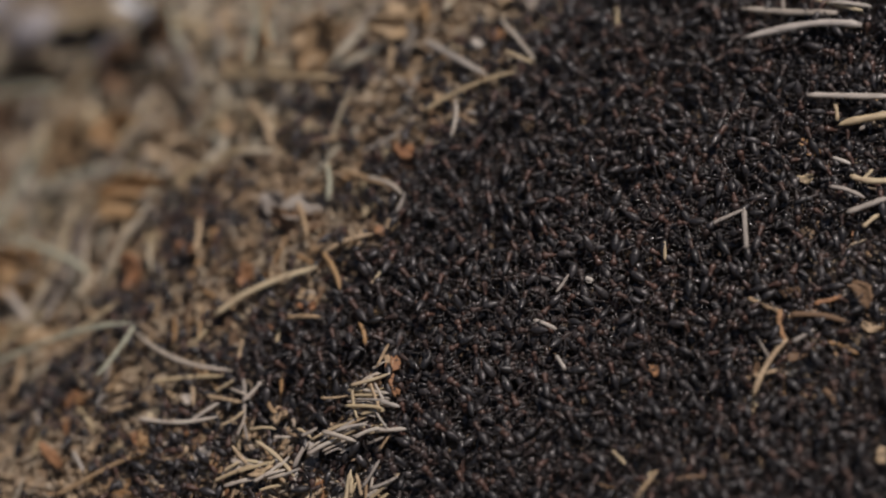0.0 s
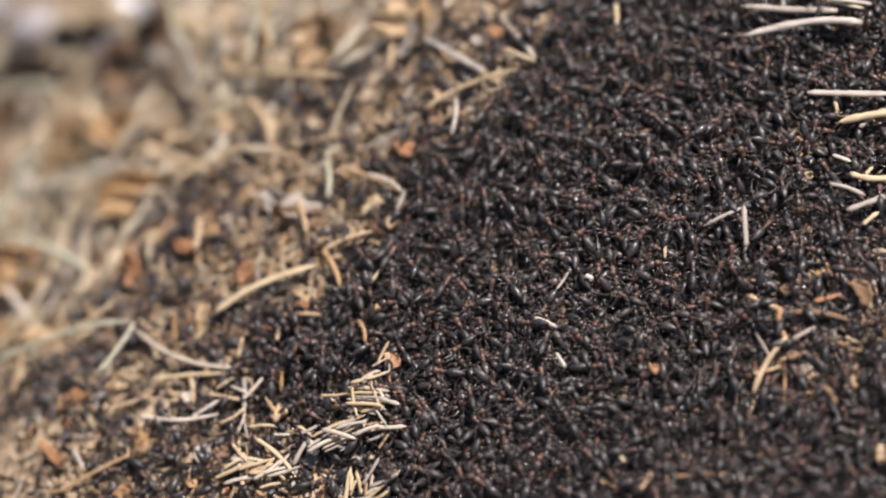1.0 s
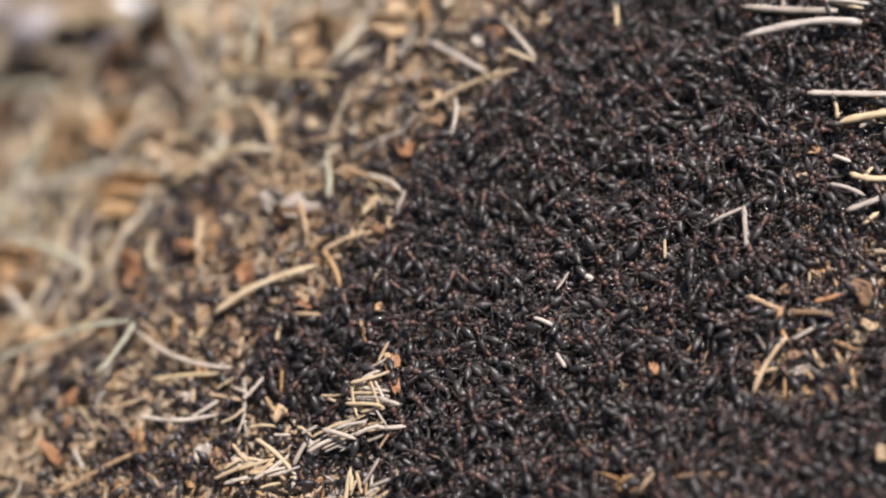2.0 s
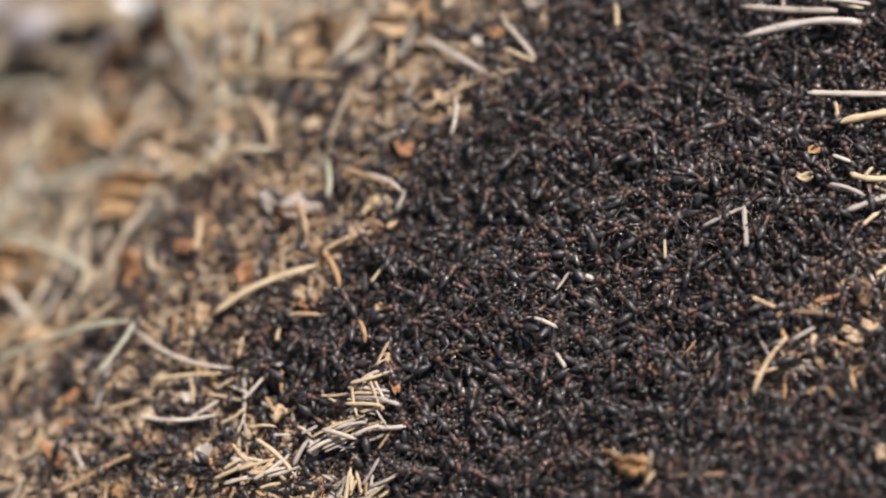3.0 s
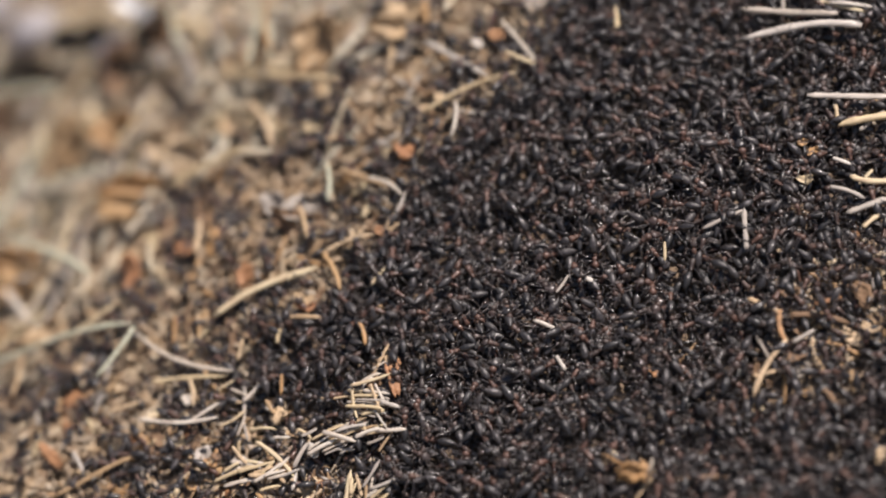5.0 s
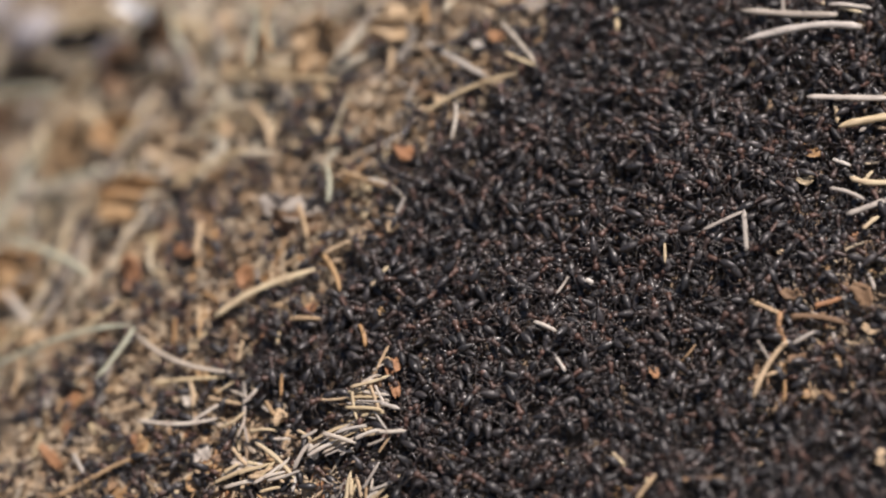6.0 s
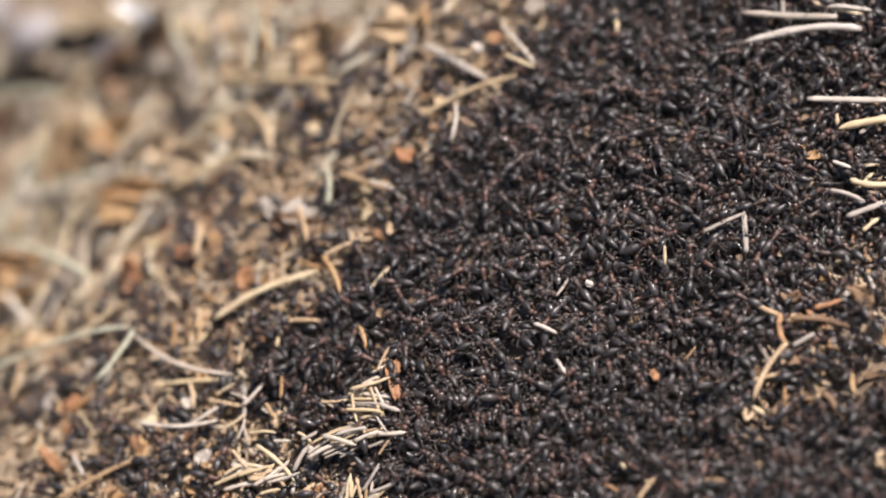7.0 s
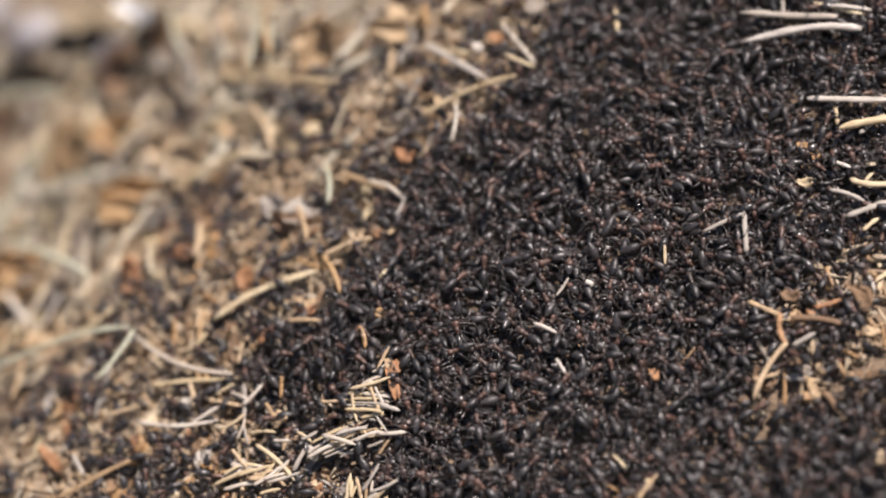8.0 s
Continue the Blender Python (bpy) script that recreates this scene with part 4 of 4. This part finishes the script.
def build_ant(sway):
    """One ant in its parts, standing at the origin, head along x."""
    ant = new("ant")
    tagged(ant, "black and red-brown wood ant in the swarm", "ant", "wood ants")
    part("gaster", body_mesh("gaster", gaster_rows(), 12, GASTER), ant, label="glossy black gaster")
    part("thorax", body_mesh("thorax", thorax_rows(), 10, THORAX), ant, label="red-brown thorax")
    bm = bmesh.new()
    loft(bm, head_rows(), 12)
    eyes(bm)
    part("head", finish("head", bm, HEAD), ant, label="dark brown head")
    for side in (-1, 1):
        at, points = antenna_points(side)
        bm = bmesh.new()
        tube(bm, points, ANTENNA_RADII, 5)
        part("antenna", finish("antenna", bm, LIMB), ant, Matrix.Translation(at))
        for i, which in enumerate(("front", "middle", "hind")):
            hip, points = leg_points(which, side, sway * (1 if (i + (side > 0)) % 2 else -1))
            bm = bmesh.new()
            leg_tube(bm, points, 6)
            part("leg", finish("leg", bm, LIMB), ant, Matrix.Translation(hip))
    return ant


def swarm_mesh(sway, curl):
    """One whole ant as a single mesh, for the mass of the swarm."""
    bm = bmesh.new()
    loft(bm, [(x, z - curl * (x + 0.001) ** 2 * 60, w, h) for x, z, w, h in gaster_rows()[::2] + gaster_rows()[-1:]][:8], 8, 0)
    loft(bm, thorax_rows()[::2], 6, 1)
    loft(bm, head_rows()[::2], 7, 2)
    for side in (-1, 1):
        at, points = antenna_points(side)
        tube(bm, [p + at + Vector((0, 0, random.uniform(-0.3, 0.3) * MM * i)) for i, p in enumerate(points)], ANTENNA_RADII, 3, 3)
        for i, which in enumerate(("front", "middle", "hind")):
            hip, points = leg_points(which, side, sway * (1 if (i + (side > 0)) % 2 else -1) + random.uniform(-0.15, 0.15))
            leg_tube(bm, points, 3, hip, 3)
    return finish("ant", bm, GASTER, THORAX, HEAD, LIMB)


def places(gap, chance, seed):
    """Plan places at least a gap apart, thinned by the crowding."""
    dice = random.Random(seed)
    cells, kept = {}, []
    for _ in range(80000):
        x, y = dice.uniform(-0.16, 0.145), dice.uniform(-0.135, 0.20)
        if not within(FLANK, x, y):
            continue
        key = (int(x / gap + 1000), int(y / gap + 1000))
        near = [q for i in (-1, 0, 1) for j in (-1, 0, 1) for q in cells.get((key[0] + i, key[1] + j), ())]
        if any((x - a) ** 2 + (y - b) ** 2 < gap * gap for a, b in near):
            continue
        c = crowding(x, y)
        if dice.random() > chance(c):
            continue
        cells.setdefault(key, []).append((x, y))
        kept.append((x, y, c))
    return kept


def stand(x, y, heading, lift, pitch, roll):
    """The pose of an ant on the mound."""
    n = slope(x, y)
    flat = Vector((math.cos(heading), math.sin(heading), 0))
    d = (flat - n * flat.dot(n)).normalized()
    turn = Matrix((d, n.cross(d), n)).transposed().to_4x4()
    return Matrix.Translation((x, y, height(x, y) + lift)) @ turn @ pose(0, 0, 0, roll, pitch, 0)


class Ant:
    """Where an ant starts, how it faces and how it is inclined to move."""

    def __init__(self, x, y, lift, gait, dice):
        self.x, self.y, self.lift, self.gait = x, y, lift, gait
        self.heading = dice.gauss(1.65, 0.55) - (math.pi if dice.random() < 0.25 else 0) if dice.random() < 0.6 else dice.uniform(-math.pi, math.pi)
        self.pitch, self.roll = dice.gauss(0, 23), dice.gauss(0, 26)
        self.size = dice.uniform(1.06, 1.36)
        self.seed = dice.randrange(10 ** 6)
        self.leave = Vector((0, 0))
        for cx, cy, rx, ry, _ in BARE[:3]:
            if math.hypot((x - cx) / rx, (y - cy) / ry) < 1.1 and self.gait != "walk":
                self.leave = Vector((-0.8, 0.5)) * 0.0055

    def start(self):
        return stand(self.x, self.y, self.heading, self.lift, self.pitch, self.roll)

    def rows(self):
        """The way it goes in the eight seconds: jostling on the spot, shuffling, or walking over the others."""
        dice = random.Random(self.seed)
        step = 0.4 if self.gait == "walk" else 0.8
        speed = {"jostle": 0.0012, "shuffle": 0.0036, "walk": 0.0110}[self.gait] * dice.uniform(0.6, 1.4)
        veer = {"jostle": 0.14, "shuffle": 0.28, "walk": 0.35}[self.gait]
        x, y, h, p, r = self.x, self.y, self.heading, self.pitch, self.roll
        out = []
        for i in range(round(8 / step) + 1):
            out.append((min(8.0, i * step), stand(x, y, h, self.lift, p, r)))
            ahead = h if self.gait == "walk" else h + dice.gauss(0, 1.2)
            go = speed * step * dice.uniform(0.2, 1.6)
            x, y = x + go * math.cos(ahead), y + go * math.sin(ahead)
            if self.gait != "walk":
                x, y = x + 0.25 * (self.x - x), y + 0.25 * (self.y - y)
            if i * step > 4.2:
                # the ants on the litter patch draw off towards the crowd
                away = self.leave * max(0.0, i * step - 3.4)
                x, y = x + 0.5 * (self.x + away.x - x) * (away.length > 0), y + 0.5 * (self.y + away.y - y) * (away.length > 0)
            h += dice.gauss(0, veer)
            p, r = self.pitch + dice.gauss(0, 4), self.roll + dice.gauss(0, 5)
        return out


def gather():
    """All the ants of the swarm, in three loose layers."""
    dice = random.Random(21)
    found = []
    for gap, low, high, thinner, seed in ((0.0040, 0.0, 0.0014, 0.55, 31), (0.0040, 0.0014, 0.0034, 0.40, 32), (0.0044, 0.0034, 0.0058, 0.25, 33)):
        for x, y, c in places(gap, lambda c: 1.0 if c >= 1 else c * thinner * 1.25 if c >= 0.5 else c * c * 0.3 + c * thinner * 0.4, seed):
            clump = noise.noise((x * 75, y * 75, 9.0))
            if low > 0.003 and c >= 1 and clump < -0.38:
                continue
            gait = dice.choices(("jostle", "shuffle", "walk"), (5, 4, 0 if low == 0 else 1) if c >= 1 else (4, 3, 3))[0]
            found.append(Ant(x, y, dice.uniform(low, high) if c >= 1 else dice.uniform(0.3, 0.6) * high, gait, dice))
    return found


ants = gather()
# the ants on top, round the crest of the seen flank, are whole things with parts
front = sorted((a for a in ants if a.lift > 0.0005), key=lambda a: abs(0.533 * (a.x - 0.05) - 0.846 * (a.y + 0.025)) + 0.25 * abs(a.x - 0.035))[:290]
moving = []
masters = [build_ant(0.0), build_ant(0.22), build_ant(-0.2)]
for i, a in enumerate(front):
    ob = masters[i] if i < 3 else copy_thing(masters[i % 3], a.start())
    ob.matrix_basis = a.start()
    ob.scale = (a.size, a.size, a.size)
    moving.append((ob, a))
swarm = new("ant_swarm")
tagged(swarm, "dense dark swarm of wood ants massed on the mound", "ant swarm", kind="stuff")
kinds = [swarm_mesh(0.0, 0.0), swarm_mesh(0.25, 0.3), swarm_mesh(-0.25, 0.6), swarm_mesh(0.12, -0.2)]
chosen = set(id(a) for a in front)
for i, a in enumerate(a for a in ants if id(a) not in chosen):
    ob = part("ant", kinds[i % 4], swarm, a.start())
    ob.scale = (a.size, a.size, a.size)
    moving.append((ob, a))


def packed_layer():
    """The bottom of the swarm: bodies pressed together under the others, past counting."""
    dice = random.Random(77)
    bm = bmesh.new()
    loft(bm, gaster_rows()[::2], 7, 0)
    loft(bm, thorax_rows()[::3], 6, 1)
    loft(bm, head_rows()[::2], 6, 2)
    bm.verts.index_update()
    one = np.array([v.co[:] + (1.0,) for v in bm.verts])
    shape = [(tuple(v.index for v in f.verts), f.material_index) for f in bm.faces]
    bm.free()
    verts, faces, slots = [], [], []
    for x, y, c in places(0.0032, lambda c: 1.0 if c >= 0.95 else 0.0, 34) :
        m = np.array(stand(x, y, dice.uniform(-3.14, 3.14), dice.uniform(0.0004, 0.0026), dice.gauss(0, 18), dice.gauss(0, 24)))
        o = len(verts) * len(one)
        verts.append((one @ m.T)[:, :3])
        faces += [tuple(i + o for i in f) for f, _ in shape]
        slots += [k for _, k in shape]
    me = batch_mesh("packed_ants", np.concatenate(verts), faces, GASTER)
    me.materials.append(THORAX)
    me.materials.append(HEAD)
    me.polygons.foreach_set("material_index", slots)
    return me


tagged(part("packed_ants", packed_layer(), swarm, label="packed dark ants under the others"), kind="stuff")


# a leaf scrap that the ants heave up out of the swarm and let sink again
SCRAP = (0.0468, -0.0806)
scrap = new("leaf_scrap", curled("leaf_scrap", 0.0085, 0.0055, OCHRE, 0.5, 0.10, 11, 7))


def splinter(name, points, width, mat, label):
    """A stalk or a torn strip on the scrap, points and width in millimetres."""
    bm = bmesh.new()
    tube(bm, [Vector(p) * MM for p in points], [width * MM * k for k in (0.3, 0.5, 0.45, 0.15)], 6, flat=0.5)
    part(name, finish(name, bm, mat), scrap, label=label)


splinter("stalk", ((-1.5, 1.0, 0.8), (-3.2, 2.6, 1.5), (-5.0, 4.2, 1.9), (-7.0, 5.6, 2.2)), 0.9, OCHRE, "thin ochre stalk")
splinter("torn_strip", ((2.0, -3.5, 0.6), (3.4, -1.2, 1.3), (4.4, 1.0, 1.8), (5.2, 3.2, 2.2)), 1.3, CREAM, "pale torn strip")
tagged(scrap, "orange-tan leaf scrap heaved up by the swarm", "leaf scrap")


def scrap_pose(lift, yaw, tip, cant):
    lay(scrap, SCRAP[0], SCRAP[1], yaw, lift, tip, cant, 0.9)
    return scrap.matrix_world.copy()


# ---- everything that moves ----
def limb_rows(limb, a, dice):
    """How a leg or a feeler swings on its ant: in step for walkers, in slow fits for the others."""
    at = limb.location.copy()
    side = 1 if at.y > 0 else -1
    rows = []
    if limb.name.startswith("antenna"):
        for i in range(17):
            rows.append((i * 0.5, pose(*at, dice.gauss(0, 8), dice.gauss(0, 14), dice.gauss(0, 16))))
        return rows
    walks = a.gait == "walk"
    step, swing = (0.2, 20) if walks else (0.8, 9)
    tripod = (at.x > 0.001 * 0.8 or at.x < 0) == (side > 0)
    for i in range(round(8 / step) + 1):
        if walks:
            turn = swing * (1 if (i % 2 == 0) == tripod else -1) * side * dice.uniform(0.7, 1.1)
            rows.append((min(8.0, i * step), pose(*at, 0, 0, turn)))
        else:
            rows.append((min(8.0, i * step), pose(*at, dice.gauss(0, 4), 0, dice.gauss(0, swing))))
    return rows


def motions():
    dice = random.Random(99)
    walk(scrap, [(0.0, scrap_pose(0.0012, 35, -8, 4)), (1.5, scrap_pose(0.0015, 34, -6, 4)), (2.8, scrap_pose(0.0098, 22, 0, -8)), (3.6, scrap_pose(0.0108, 18, 2, -10)),
                 (4.7, scrap_pose(0.0108, 15, 4, -6)), (5.8, scrap_pose(0.0015, 20, -8, 0)), (8.0, scrap_pose(0.0012, 22, -8, 2))])
    for ob, a in moving:
        walk(ob, a.rows())
        for limb in ob.children:
            if limb.name.startswith("leg") or limb.name.startswith("antenna"):
                walk(limb, limb_rows(limb, a, dice))


motions()
